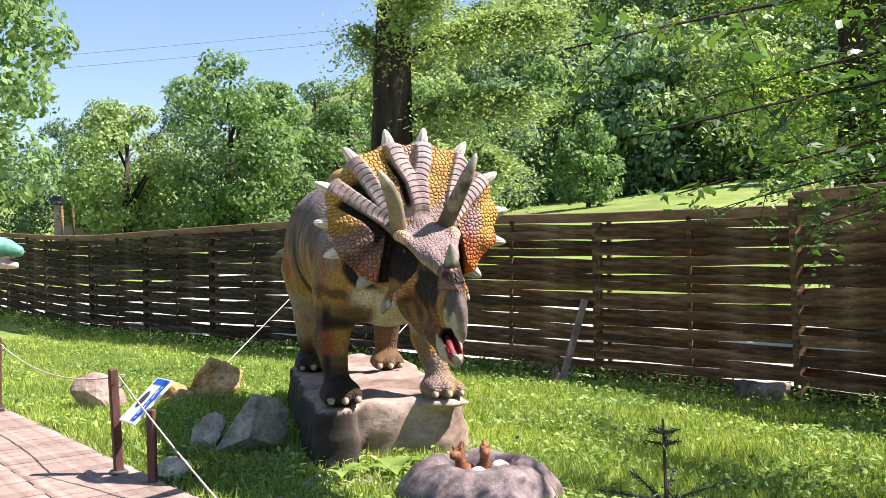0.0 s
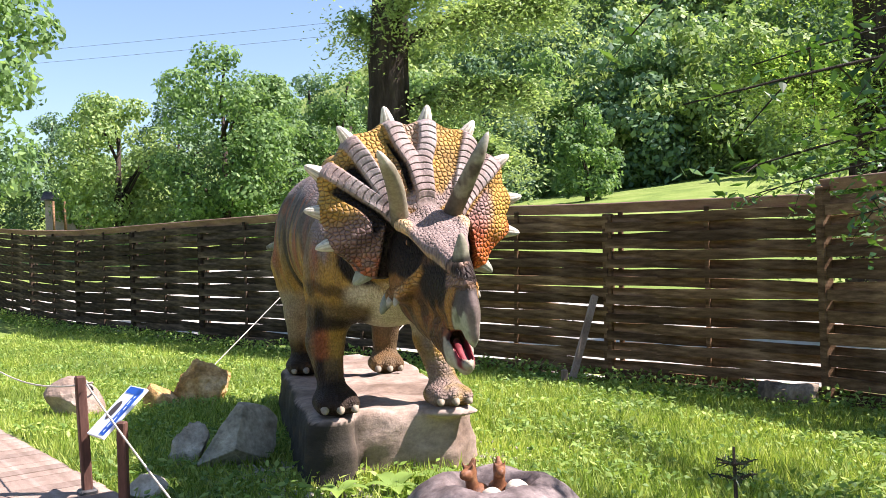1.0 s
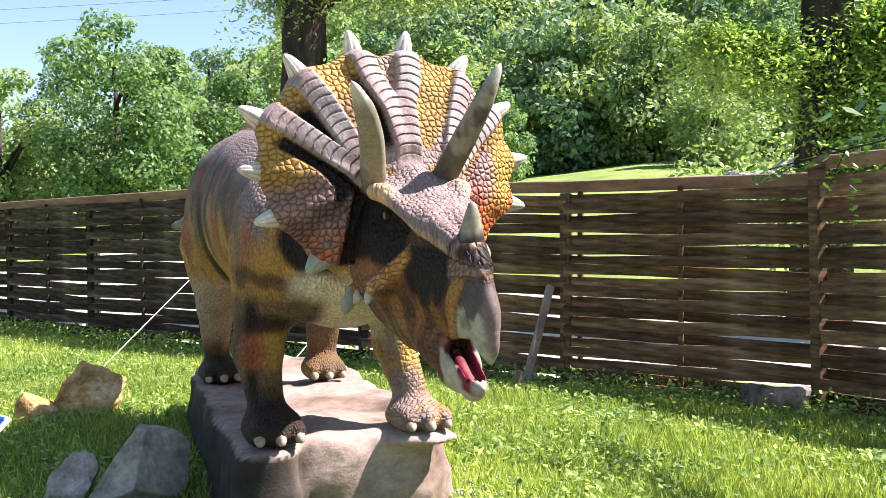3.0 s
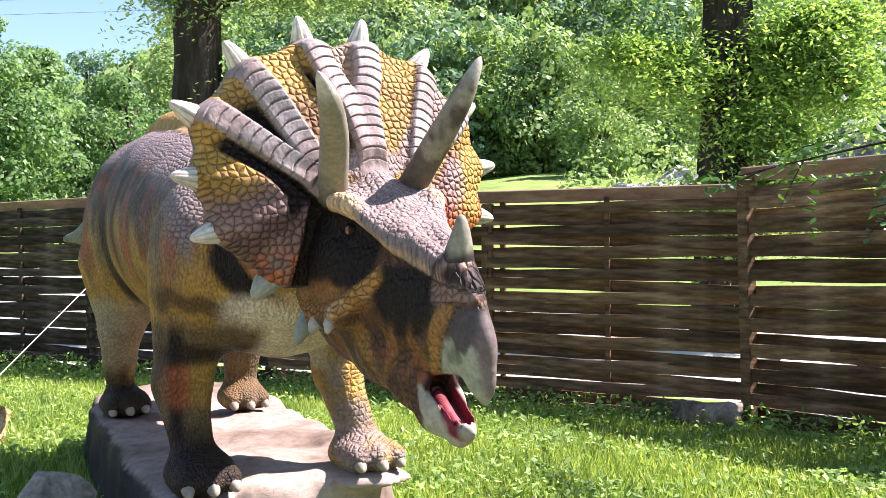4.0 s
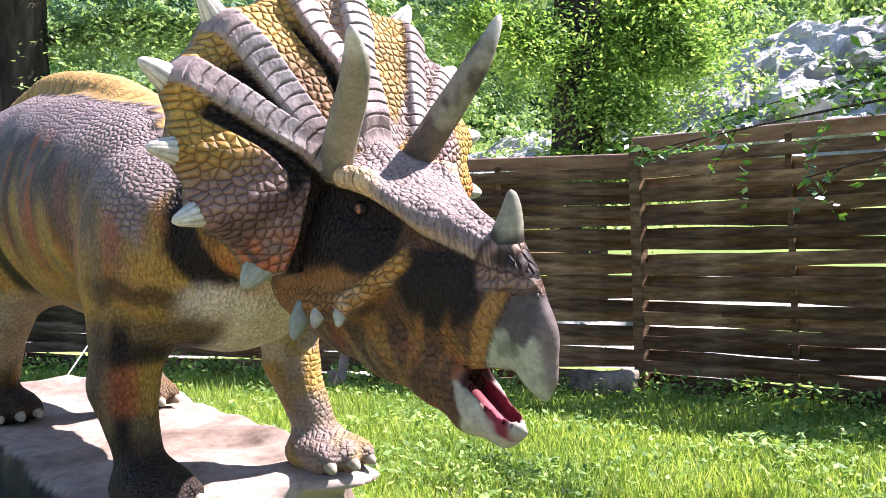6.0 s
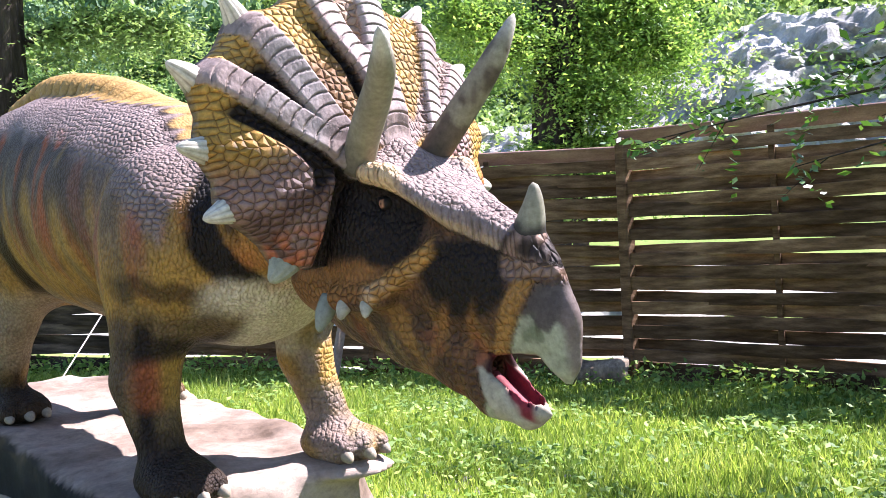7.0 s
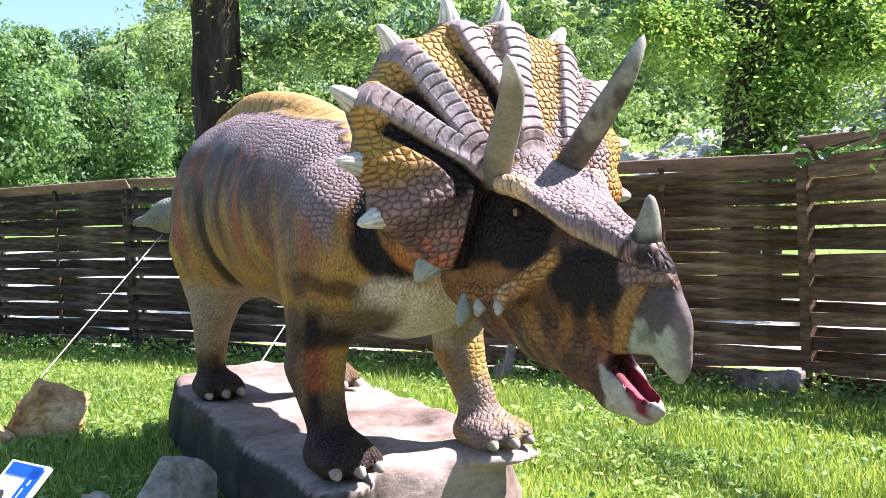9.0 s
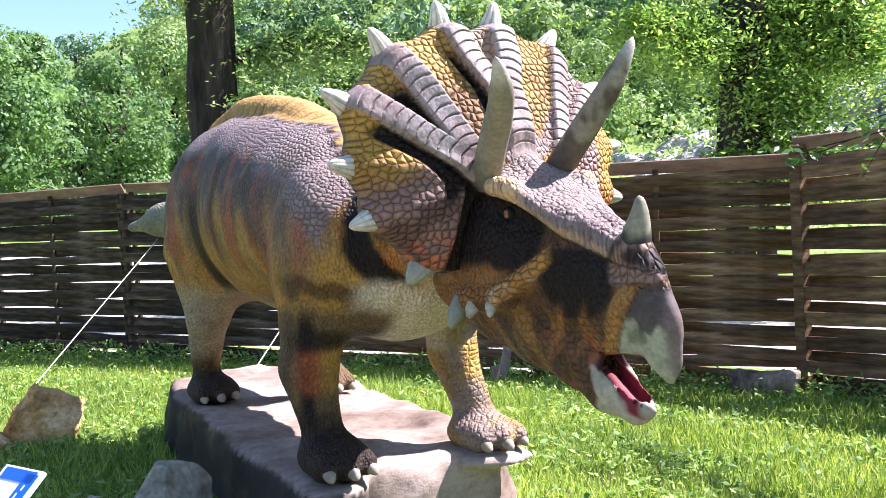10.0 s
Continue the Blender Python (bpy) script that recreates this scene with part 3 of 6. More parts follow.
def body_paint(P):
    x, y, z = P.T
    n1, n2, n3 = wobble(P * (1, 1, 0.30), 7, 3), wobble(P, 12, 5), wobble(P * (1, 1, 0.22), 12, 8)
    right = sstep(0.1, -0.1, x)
    full = (len(P), 1)
    # flank: slate and rust above, yellow-ochre below, in upright streaks that lean with the belly
    sv = y + 0.22 * (z - 1.0)
    st = 0.6 * np.sin(sv * 21 + 1.4 * n1) + 0.45 * np.sin(sv * 47 + 2 * n3) + 0.5 * n3
    c = lerp(np.tile(np.array((0.098, 0.078, 0.066)), full), np.array((0.165, 0.130, 0.105)), sstep(-0.3, 0.6, n2))
    c = lerp(c, RUST * 1.35, sstep(0.25, 0.75, st) * sstep(0.72, 0.95, z) * 0.85)
    c = lerp(c, OCHRE * 0.95, sstep(1.16, 0.84, z + 0.20 * st) * 0.95)
    c = lerp(c, OLIVE * 0.95, sstep(0.2, 0.8, -st) * sstep(1.2, 0.9, z) * 0.7)
    c = lerp(c, RUST * 1.3, sstep(0.55, 1.0, np.sin(sv * 30 + 1 + 1.6 * n1)) * sstep(0.66, 0.8, z) * sstep(1.12, 0.95, z) * 0.55)
    c = lerp(c, np.array((0.05, 0.035, 0.030)), sstep(0.25, 0.95, np.sin(sv * 13 + 2.4 + n1)) * sstep(0.7, 1.0, z) * 0.65)
    # grey back and shoulder
    c = lerp(c, MAUVE * 0.95, sstep(-0.05, 0.05, z + 0.05 * n2 - np.interp(y, [-2.5, -1.0, -0.5, -0.16, 0.14, 0.20, 0.32], [1.46, 1.38, 1.26, 1.11, 0.95, 1.15, 1.32])))
    sh = sstep(0.36, 0.26, np.abs(y + 0.26 + 0.30 * (z - 1.05)) + 0.03 * n2) * sstep(0.80, 0.98, z + 0.05 * n1)
    c = lerp(c, MAUVE * 0.85, sh * 0.25)
    c = lerp(c, RUST * 1.3, sstep(0.10, 0.02, np.hypot(y + 1.62, z - 1.32)) * right * 0.5)
    # black wedge before the shoulder, widening downward, then the striped ochre neck
    neck = sstep(0.24, 0.30, y) * sstep(0.66, 0.78, z)
    nk = lerp(np.tile(OCHRE * 0.85, full), RUST * 1.5 + OCHRE * 0.3, sstep(1.0, 0.8, z + 0.05 * n1) * sstep(-0.2, 0.5, n2))
    nk = lerp(nk, DARK * 2.0, sstep(0.25, 0.8, np.sin(y * 62 + 16 * (z - 1.0) + 0.7 * n2)) * sstep(0.84, 0.98, z) * 0.9)
    c = lerp(c, nk, neck)
    wedge = np.abs(y - 0.20 - 0.26 * (1.17 - z) + 0.012 * n2) - np.interp(z, [0.72, 0.85, 1.17, 1.25], [0.060, 0.060, 0.020, 0.0])
    c = lerp(c, DARK, sstep(0.018, -0.008, wedge) * sstep(0.70, 0.78, z) * sstep(1.24, 1.17, z))
    # dark hollow before the thigh: the crease's shade put into the paint
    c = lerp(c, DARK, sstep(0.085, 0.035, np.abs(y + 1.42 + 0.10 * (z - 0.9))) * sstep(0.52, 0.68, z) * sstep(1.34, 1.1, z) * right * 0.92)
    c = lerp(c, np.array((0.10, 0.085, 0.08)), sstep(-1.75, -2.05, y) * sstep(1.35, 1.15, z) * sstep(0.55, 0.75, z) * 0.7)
    # pale underside and chest
    under = sstep(0.62, 0.55, z) * sstep(0.36, 0.30, np.abs(x)) * sstep(0.40, 0.46, z)
    c = lerp(c, CREAM * 0.9, under * sstep(-1.6, -1.4, y))
    chest = sstep(0.36, 0.29, np.abs(x)) * sstep(0.05, 0.15, y) * sstep(0.78, 0.71, z + 0.03 * n2) * sstep(0.4, 0.46, z)
    c = lerp(c, DARK * 1.5, sstep(0.05, 0.025, np.abs(z - 0.735 + 0.12 * y - 0.07 * n1)) * sstep(-0.20, 0.0, y + 0.08 * n2) * sstep(0.36, 0.26, y) * sstep(0.26, 0.34, -x) * 0.7)
    c = lerp(c, CREAM * 1.1, chest)
    # legs
    leg = sstep(0.72, 0.60, z + 0.05 * n1) * sstep(0.14, 0.20, np.abs(x))
    lc = lerp(np.tile(OLIVE * 1.1, full), OCHRE * 0.85, sstep(-0.2, 0.5, n1))
    lc = lerp(lc, DARK * 2.5, sstep(0.25, 0.8, n3) * 0.7)
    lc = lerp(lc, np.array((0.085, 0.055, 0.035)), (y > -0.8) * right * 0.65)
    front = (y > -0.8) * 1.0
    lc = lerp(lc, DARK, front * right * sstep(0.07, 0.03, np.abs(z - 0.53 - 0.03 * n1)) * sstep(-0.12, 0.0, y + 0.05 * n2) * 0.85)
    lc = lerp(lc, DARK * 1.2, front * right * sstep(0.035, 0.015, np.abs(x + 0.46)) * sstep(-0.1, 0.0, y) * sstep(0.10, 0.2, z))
    lc = lerp(lc, lerp(np.tile(RUST * 1.3, full), OCHRE * 0.95, sstep(-0.43, -0.38, x)), front * right * sstep(0.11, 0.06, np.abs(z - 0.40)) * sstep(-0.06, 0.02, y) * 0.85)
    lc = lerp(lc, MAUVE * 0.9, front * (1 - right) * 0.85 * sstep(-0.6, 0.3, n2 + 0.4 * (0.35 - z)))
    lc = lerp(lc, OCHRE * 1.15, front * (1 - right) * sstep(0.11, 0.05, np.abs(z - 0.38)) * sstep(0.22, 0.27, x) * sstep(-0.02, 0.04, y) * 0.9)
    lc = lerp(lc, CREAM * 0.75, (1 - front) * right * 0.45 * sstep(0.20, 0.32, z))
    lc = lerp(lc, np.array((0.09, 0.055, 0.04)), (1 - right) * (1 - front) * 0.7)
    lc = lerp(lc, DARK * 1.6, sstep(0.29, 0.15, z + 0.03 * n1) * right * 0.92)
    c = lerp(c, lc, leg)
    # yellow ridge and grey-green tail
    rz = back_z(y)
    ph = np.abs(np.sin(y * np.pi / 0.09))
    lobes = sstep(0.15, 0.55, ph)
    rr = np.hypot(x / 1.35, z - rz + 0.02)
    edge = 0.104 + 0.026 * ph
    on = sstep(-2.6, -2.5, y) * sstep(0.12, 0.02, y)
    c = lerp(c, DARK * 2, sstep(edge + 0.018, edge + 0.008, rr) * on * lobes)
    c = lerp(c, lerp(np.tile(OCHRE * 0.45, full), OCHRE * 0.78 + CREAM * 0.12, lobes), sstep(edge, edge - 0.006, rr) * on)
    c = lerp(c, np.array((0.22, 0.22, 0.17)), sstep(-2.4, -2.7, y))
    return c


def body_scales(P):
    x, y, z = P.T
    sc = 0.35 * sstep(1.10, 1.3, z) + 0.5 * sstep(0.05, 0.2, x) * sstep(0.55, 0.45, z) * sstep(-0.9, -0.7, y)
    edge = z - np.interp(y, [-2.5, -1.0, -0.5, -0.16, 0.14, 0.20, 0.32], [1.46, 1.38, 1.26, 1.11, 0.95, 1.15, 1.32])
    sc = np.maximum(sc, 0.9 * sstep(-0.03, 0.0, edge) * sstep(0.22, 0.10, edge) * sstep(-1.1, -0.8, y))
    return np.where(np.hypot(x / 1.35, z - back_z(y) + 0.02) < 0.135, -0.8, np.clip(sc, 0, 1))


def body_skin(P):
    x, y, z = P.T
    ring = np.arctan2(x, z - 0.95) * 0.48
    leg = z < 0.60
    return np.stack([np.where(leg, 0.7 * (x + y) + 9, y), np.where(leg, z, ring)], -1)


def face_skin(P):
    x, y, z = P.T
    line = np.interp(y, [-0.3, 0.10, 0.22, 0.40, 0.57, 0.75], [0.02, -0.006, -0.050, -0.178, -0.255, -0.30])
    top = line - z < 0.015
    return np.stack([np.where(top, x + 5, y), np.where(top, y * 1.2, z)], -1)


def seg_dist(x, z, pts):
    """Distance to a polyline in the fan's plane, and the way along it from its last point."""
    best, along = np.full(x.shape, 9.0), np.zeros(x.shape)
    pts = [np.array(p) for p in pts]
    run = [0.0]
    for a, b in zip(pts[:0:-1], pts[-2::-1]):
        run.append(run[-1] + math.hypot(*(b - a)))
    for k, (a, b) in enumerate(zip(pts[:0:-1], pts[-2::-1])):
        d = b - a
        t = np.clip(((x - a[0]) * d[0] + (z - a[1]) * d[1]) / (d @ d), 0, 1)
        q = np.hypot(x - a[0] - t * d[0], z - a[1] - t * d[1])
        along = np.where(q < best, run[k] + t * math.hypot(*d), along)
        best = np.minimum(best, q)
    return best, along


def face_field(G):
    x, y, z = G[..., 0], G[..., 1], G[..., 2]
    S = np.stack([np.abs(x), y, z], -1)
    m = np.array((1.55, 1, 1), np.float32)
    Mg = G * m
    skull = blend(G, [
        egg(G, (0, -0.02, -0.16), (0.21, 0.24, 0.24)),
        limb(Mg, (0, 0.16, -0.27), (0, 0.36, -0.33), 0.235, 0.175),
        limb(Mg, (0, 0.36, -0.33), (0, 0.52, -0.385), 0.175, 0.135)], 0.06)
    skull = soft(skull, egg(S, (0.095, 0.05, -0.27), (0.12, 0.19, 0.19)), 0.05)
    # flat plate from the brows down to the nose
    top = limb(S, (0.11, 0.10, 0.000), (0.06, 0.38, -0.130), 0.050, 0.034)
    top = soft(top, limb(S, (0.06, 0.38, -0.135), (0.02, 0.57, -0.235), 0.034, 0.042), 0.02)
    top = soft(top, limb(S, (0.0, 0.085, 0.015), (0.0, 0.36, -0.135), 0.085, 0.045), 0.05)
    top = soft(top, limb(S, (0.165, 0.15, -0.010), (0.150, 0.22, -0.022), 0.036, 0.034), 0.03)
    top = soft(top, limb(S, (0.150, 0.22, -0.025), (0.085, 0.40, -0.165), 0.032, 0.026), 0.03)
    skull = soft(skull, top, 0.045)
    # cheek flange running up and forward from the cheek spikes
    skull = soft(skull, limb(S, (0.195, 0.00, -0.370), (0.185, 0.16, -0.365), 0.050, 0.040), 0.035)
    skull = soft(skull, limb(S, (0.185, 0.16, -0.360), (0.105, 0.36, -0.225), 0.036, 0.022), 0.022)
    # boss under the nose horn
    skull = soft(skull, limb(G, (0, 0.605, -0.250), (0, 0.635, -0.305), 0.056, 0.056), 0.025)
    b = np.array((2.15, 1, 1), np.float32)
    B = G * b
    beak = blend(B, [limb(B, (0, 0.61, -0.375), (0, 0.650, -0.465), 0.115, 0.098), limb(B, (0, 0.650, -0.465), (0, 0.672, -0.550), 0.098, 0.066),
                     limb(B, (0, 0.672, -0.550), (0, 0.692, -0.616), 0.064, 0.010), limb(B, (0, 0.46, -0.445), (0, 0.62, -0.445), 0.135, 0.118)], 0.025)
    up = soft(skull, beak, 0.022)
    # throat and lower jaw
    J = G * np.array((1.25, 1, 1), np.float32)
    jaw = blend(G, [limb(J, (0, -0.30, -0.30), (0, -0.08, -0.375), 0.175, 0.180), limb(J, (0, -0.08, -0.375), (0, 0.12, -0.465), 0.180, 0.155), limb(J, (0, 0.12, -0.465), (0, 0.31, -0.565), 0.155, 0.112),
                    limb(J, (0, 0.31, -0.565), (0, 0.43, -0.650), 0.112, 0.085), limb(J, (0, 0.43, -0.655), (0, 0.545, -0.705), 0.085, 0.052), limb(J, (0, 0.545, -0.705), (0, 0.612, -0.715), 0.050, 0.014)], 0.04)
    f = soft(up, jaw, 0.03)
    # open mouth, hollow lower beak and tongue
    topl = (z + 0.546) + 1.15 * np.maximum(y - 0.622, 0) + 0.10 * np.maximum(0.55 - y, 0)
    low = -((z + 0.606) + 0.58 * (y - 0.46))
    wedge = np.maximum(np.maximum(topl, low), 0.452 - y + 0.25 * np.abs(z + 0.575))
    f = np.maximum(f, -wedge)
    f = np.maximum(f, -limb(J, (0, 0.40, -0.590), (0, 0.555, -0.690), 0.058, 0.036))
    f = np.minimum(f, limb(G, (0, 0.40, -0.625), (0, 0.535, -0.703), 0.030, 0.016))
    # eye socket under the brow
    f = -soft(-f, egg(S, (0.185, 0.176, -0.100), (0.045, 0.046, 0.040)), 0.02)
    # wrinkles round the muzzle and throat
    side = sstep(0.05, 0.09, np.abs(x)) * sstep(-0.30, -0.40, z) * sstep(0.56, 0.5, y)
    f = f + 0.004 * wobble(G, 10, 2) + 0.0030 * np.sin(y * 135 + 45 * z + 3 * wobble(G, 8, 1)) * side * sstep(0.22, 0.36, y)
    f = f - 0.004 * np.abs(np.sin((y - 0.75 * z) * 95 + wobble(G, 12, 3))) * sstep(0.045, 0.02, np.abs(y - 0.555 - 0.62 * (z + 0.44))) * sstep(-0.30, -0.36, z) * sstep(-0.56, -0.52, z)
    return f


def face_paint(P):
    x, y, z = P.T
    ax = np.abs(x)
    full = (len(P), 1)
    n1, n2, n3 = wobble(P, 9, 3), wobble(P, 19, 6), wobble(P * (1, 1, 0.4), 16, 1)
    brown, gold = np.array((0.105, 0.056, 0.030)), np.array((0.36, 0.19, 0.055))
    streak = sstep(0.0, 0.8, 0.5 * n1 + 0.6 * np.sin(y * 46 + z * 14 + n2))
    c = lerp(np.tile(brown, full), gold * 0.72, streak * sstep(-0.36, -0.46, z) * 0.85)
    c = lerp(c, OLIVE * 0.85, sstep(0.34, 0.12, y) * sstep(-0.38, -0.46, z) * sstep(-0.5, 0.6, n3) * 0.85)
    c = lerp(c, RUST * 1.1, sstep(0.3, 0.9, n2) * sstep(-0.40, -0.50, z) * 0.5)
    c = lerp(c, DARK * 3, sstep(0.35, 0.9, np.sin(y * 38 + 1.5 * n1 + 5 * z)) * sstep(0.34, 0.2, y) * sstep(-0.38, -0.45, z) * 0.7)
    # brown cheek with rusty edge
    c = lerp(c, gold * 0.55 + RUST * 0.30, sstep(0.085, 0.045, np.abs(z + 0.315 - 0.15 * (y - 0.1)) + 0.015 * n2) * sstep(0.30, 0.22, y) * 0.85)
    # black round the eye, towards the fan, and on the muzzle
    eye = np.hypot((y - 0.195) * 1.0, (z + 0.145) * 0.88)
    c = lerp(c, DARK, sstep(0.135, 0.10, eye + 0.010 * n2))
    c = lerp(c, DARK, sstep(0.17, 0.10, y) * sstep(-0.285, -0.235, z))
    mz = np.hypot((y - 0.435) * 0.92, (z + 0.325) * 1.22)
    c = lerp(c, DARK, sstep(0.160, 0.115, mz + 0.012 * n2) * sstep(0.03, 0.055, ax))
    c = lerp(c, gold * 0.7 + RUST * 0.3, sstep(0.030, 0.006, np.abs(y - 0.330 - 0.55 * (z + 0.45)) + 0.006 * n2) * sstep(-0.37, -0.45, z) * sstep(-0.62, -0.52, z) * 0.8)
    c = lerp(c, gold * 0.55 + RUST * 0.3, sstep(0.022, 0.006, np.abs(y - 0.435 - 0.55 * (z + 0.45)) + 0.006 * n2) * sstep(-0.36, -0.46, z) * sstep(-0.60, -0.52, z) * 0.6)
    # band of ochre scales before the beak, and along the cheek flange
    c = lerp(c, gold * 1.05, sstep(0.034, 0.020, np.abs(y - 0.560 - 0.62 * (z + 0.44))) * sstep(-0.24, -0.30, z) * sstep(-0.575, -0.54, z) * 0.9)
    fl = np.abs(z + 0.365 - 0.70 * np.maximum(y - 0.16, 0))
    c = lerp(c, lerp(np.tile(gold * 1.05, full), np.array((0.55, 0.36, 0.20)), sstep(-0.3, 0.5, n2)), sstep(0.040, 0.026, fl) * sstep(0.12, 0.17, y) * sstep(0.37, 0.33, y) * sstep(0.09, 0.12, ax))
    # pale forehead plate and nose bridge, ochre brow edge
    line = np.interp(y, [-0.3, 0.10, 0.22, 0.40, 0.57, 0.75], [0.02, -0.006, -0.050, -0.178, -0.255, -0.30])
    below = line - z
    plate = sstep(0.016, -0.006, below + 0.006 * n2)
    c = lerp(c, MAUVE * 0.95, plate)
    c = lerp(c, np.array((0.50, 0.35, 0.20)), sstep(0.022, 0.006, np.abs(below + 0.004)) * sstep(0.10, 0.16, y) * sstep(0.60, 0.50, y) * 0.75)
    c = lerp(c, np.array((0.62, 0.42, 0.22)), sstep(0.115, 0.15, ax) * plate * sstep(0.10, 0.14, y) * sstep(0.30, 0.24, y) * 0.8)
    c = lerp(c, np.array((0.16, 0.12, 0.11)), sstep(0.2, 0.8, n1) * plate * sstep(0.36, 0.46, y) * 0.7)
    boss = sstep(0.100, 0.075, np.hypot(y - 0.635, z + 0.275)) * sstep(-0.345, -0.325, z)
    c = lerp(c, lerp(np.tile(DARK * 2.5, full), np.array((0.26, 0.17, 0.13)), sstep(-0.1, 0.4, n2)), boss)
    # beak: dark at the top, worn to pale grey-green
    bk = sstep(0.585, 0.605, y - 0.62 * (z + 0.44)) * sstep(-0.335, -0.36, z)
    bk = np.maximum(bk, sstep(0.53, 0.57, y) * sstep(-0.50, -0.525, z) * sstep(-0.64, -0.63, z))
    rub = np.abs(wobble(P * (1, 1, 0.45), 42, 9))
    worn = np.maximum(sstep(0.0, 0.35, 0.55 * wobble(P * (1, 1, 0.6), 34, 2) + 8.0 * (-0.465 - z) + 2.2 * (0.68 - y)), 0.85 * sstep(0.20, 0.06, rub) * sstep(0.0, 0.4, wobble(P, 16, 4) + 4 * (-0.40 - z)))
    bc = lerp(np.tile(np.array((0.075, 0.062, 0.058)), full), np.array((0.31, 0.33, 0.24)), worn)
    bc = lerp(bc, np.array((0.09, 0.11, 0.055)), sstep(0.15, 0.6, wobble(P, 26, 5)) * sstep(-0.40, -0.45, z) * sstep(-0.60, -0.5, z) * 0.65)
    bc = lerp(bc, np.array((0.15, 0.115, 0.105)), sstep(0.705, 0.735, y) * 0.9)
    c = lerp(c, bc, bk)
    # mouth: dark red roof, pale lower beak, red bed and pink tongue
    ll = -0.606 - 0.58 * (y - 0.46)
    c = lerp(c, np.array((0.33, 0.31, 0.24)), sstep(0.445, 0.455, y + 0.25 * (z + 0.68)) * sstep(ll + 0.012, ll + 0.0, z))
    bed = sstep(0.050, 0.043, ax) * sstep(0.40, 0.44, y) * sstep(ll - 0.068, ll - 0.05, z) * sstep(ll + 0.01, ll - 0.004, z) * sstep(0.60, 0.575, y)
    c = lerp(c, np.array((0.16, 0.018, 0.026)), bed)
    c = lerp(c, np.array((0.27, 0.06, 0.07)), bed * sstep(0.022, 0.014, ax) * sstep(0.44, 0.50, y))
    # flat back wall painted near black, for the shade of a deep throat
    inside_m = sstep(0.44, 0.452, y) * sstep(0.475, 0.463, y) * sstep(ll - 0.004, ll + 0.008, z) * sstep(-0.538, -0.546, z) * sstep(0.115, 0.10, ax)
    c = lerp(c, np.array((0.035, 0.008, 0.010)), inside_m)
    roof = sstep(0.455, 0.468, y) * sstep(0.005, 0.0015, np.abs(z + 0.546 + 1.15 * np.maximum(y - 0.622, 0) + 0.10 * np.maximum(0.55 - y, 0))) * sstep(0.68, 0.64, y)
    c = lerp(c, np.array((0.10, 0.018, 0.020)), roof)
    return c


def face_scales(P):
    x, y, z = P.T
    s = np.full(len(P), 0.15)
    s = np.maximum(s, 0.6 * sstep(-0.34, -0.44, z))
    line = np.interp(y, [-0.3, 0.10, 0.22, 0.40, 0.57, 0.75], [0.02, -0.006, -0.050, -0.178, -0.255, -0.30])
    s = np.maximum(s, 0.55 * sstep(0.03, 0.0, line - z))
    fl = np.abs(z + 0.365 - 0.70 * np.maximum(y - 0.16, 0))
    s = np.maximum(s, sstep(0.045, 0.03, fl) * sstep(0.37, 0.33, y))
    s = np.maximum(s, 0.9 * sstep(0.100, 0.075, np.hypot(y - 0.635, z + 0.275)))
    bk = (y - 0.62 * (z + 0.44) > 0.597) & (z < -0.35) | (y > 0.445 - 0.25 * (z + 0.68)) & (z < -0.545)
    return np.where(bk, -1.0, s)


# rim spikes: angle from the top, reach, and depth of the tip
FAN_Z = 0.03
SPIKE_A = [11.2, 36.2, 60.6, 82.0, 101.7, 129.6]
SPIKE_T = [0.649, 0.668, 0.678, 0.628, 0.593, 0.513]
SPIKE_Y = [-0.160, -0.165, -0.170, -0.110, -0.085, -0.076]
RIBS = [[(0.515, 0.360), (0.360, 0.222), (0.215, 0.095), (0.150, 0.020)], [(0.372, 0.520), (0.300, 0.385), (0.240, 0.250), (0.185, 0.115), (0.140, 0.030)],
        [(0.110, 0.615), (0.075, 0.450), (0.025, 0.330), (0.0, 0.020)]]


def rim_depth(deg):
    a = np.abs(deg)
    return np.interp(a, [0] + SPIKE_A + [160], [-0.160] + SPIKE_Y + [-0.05]) + 0.045


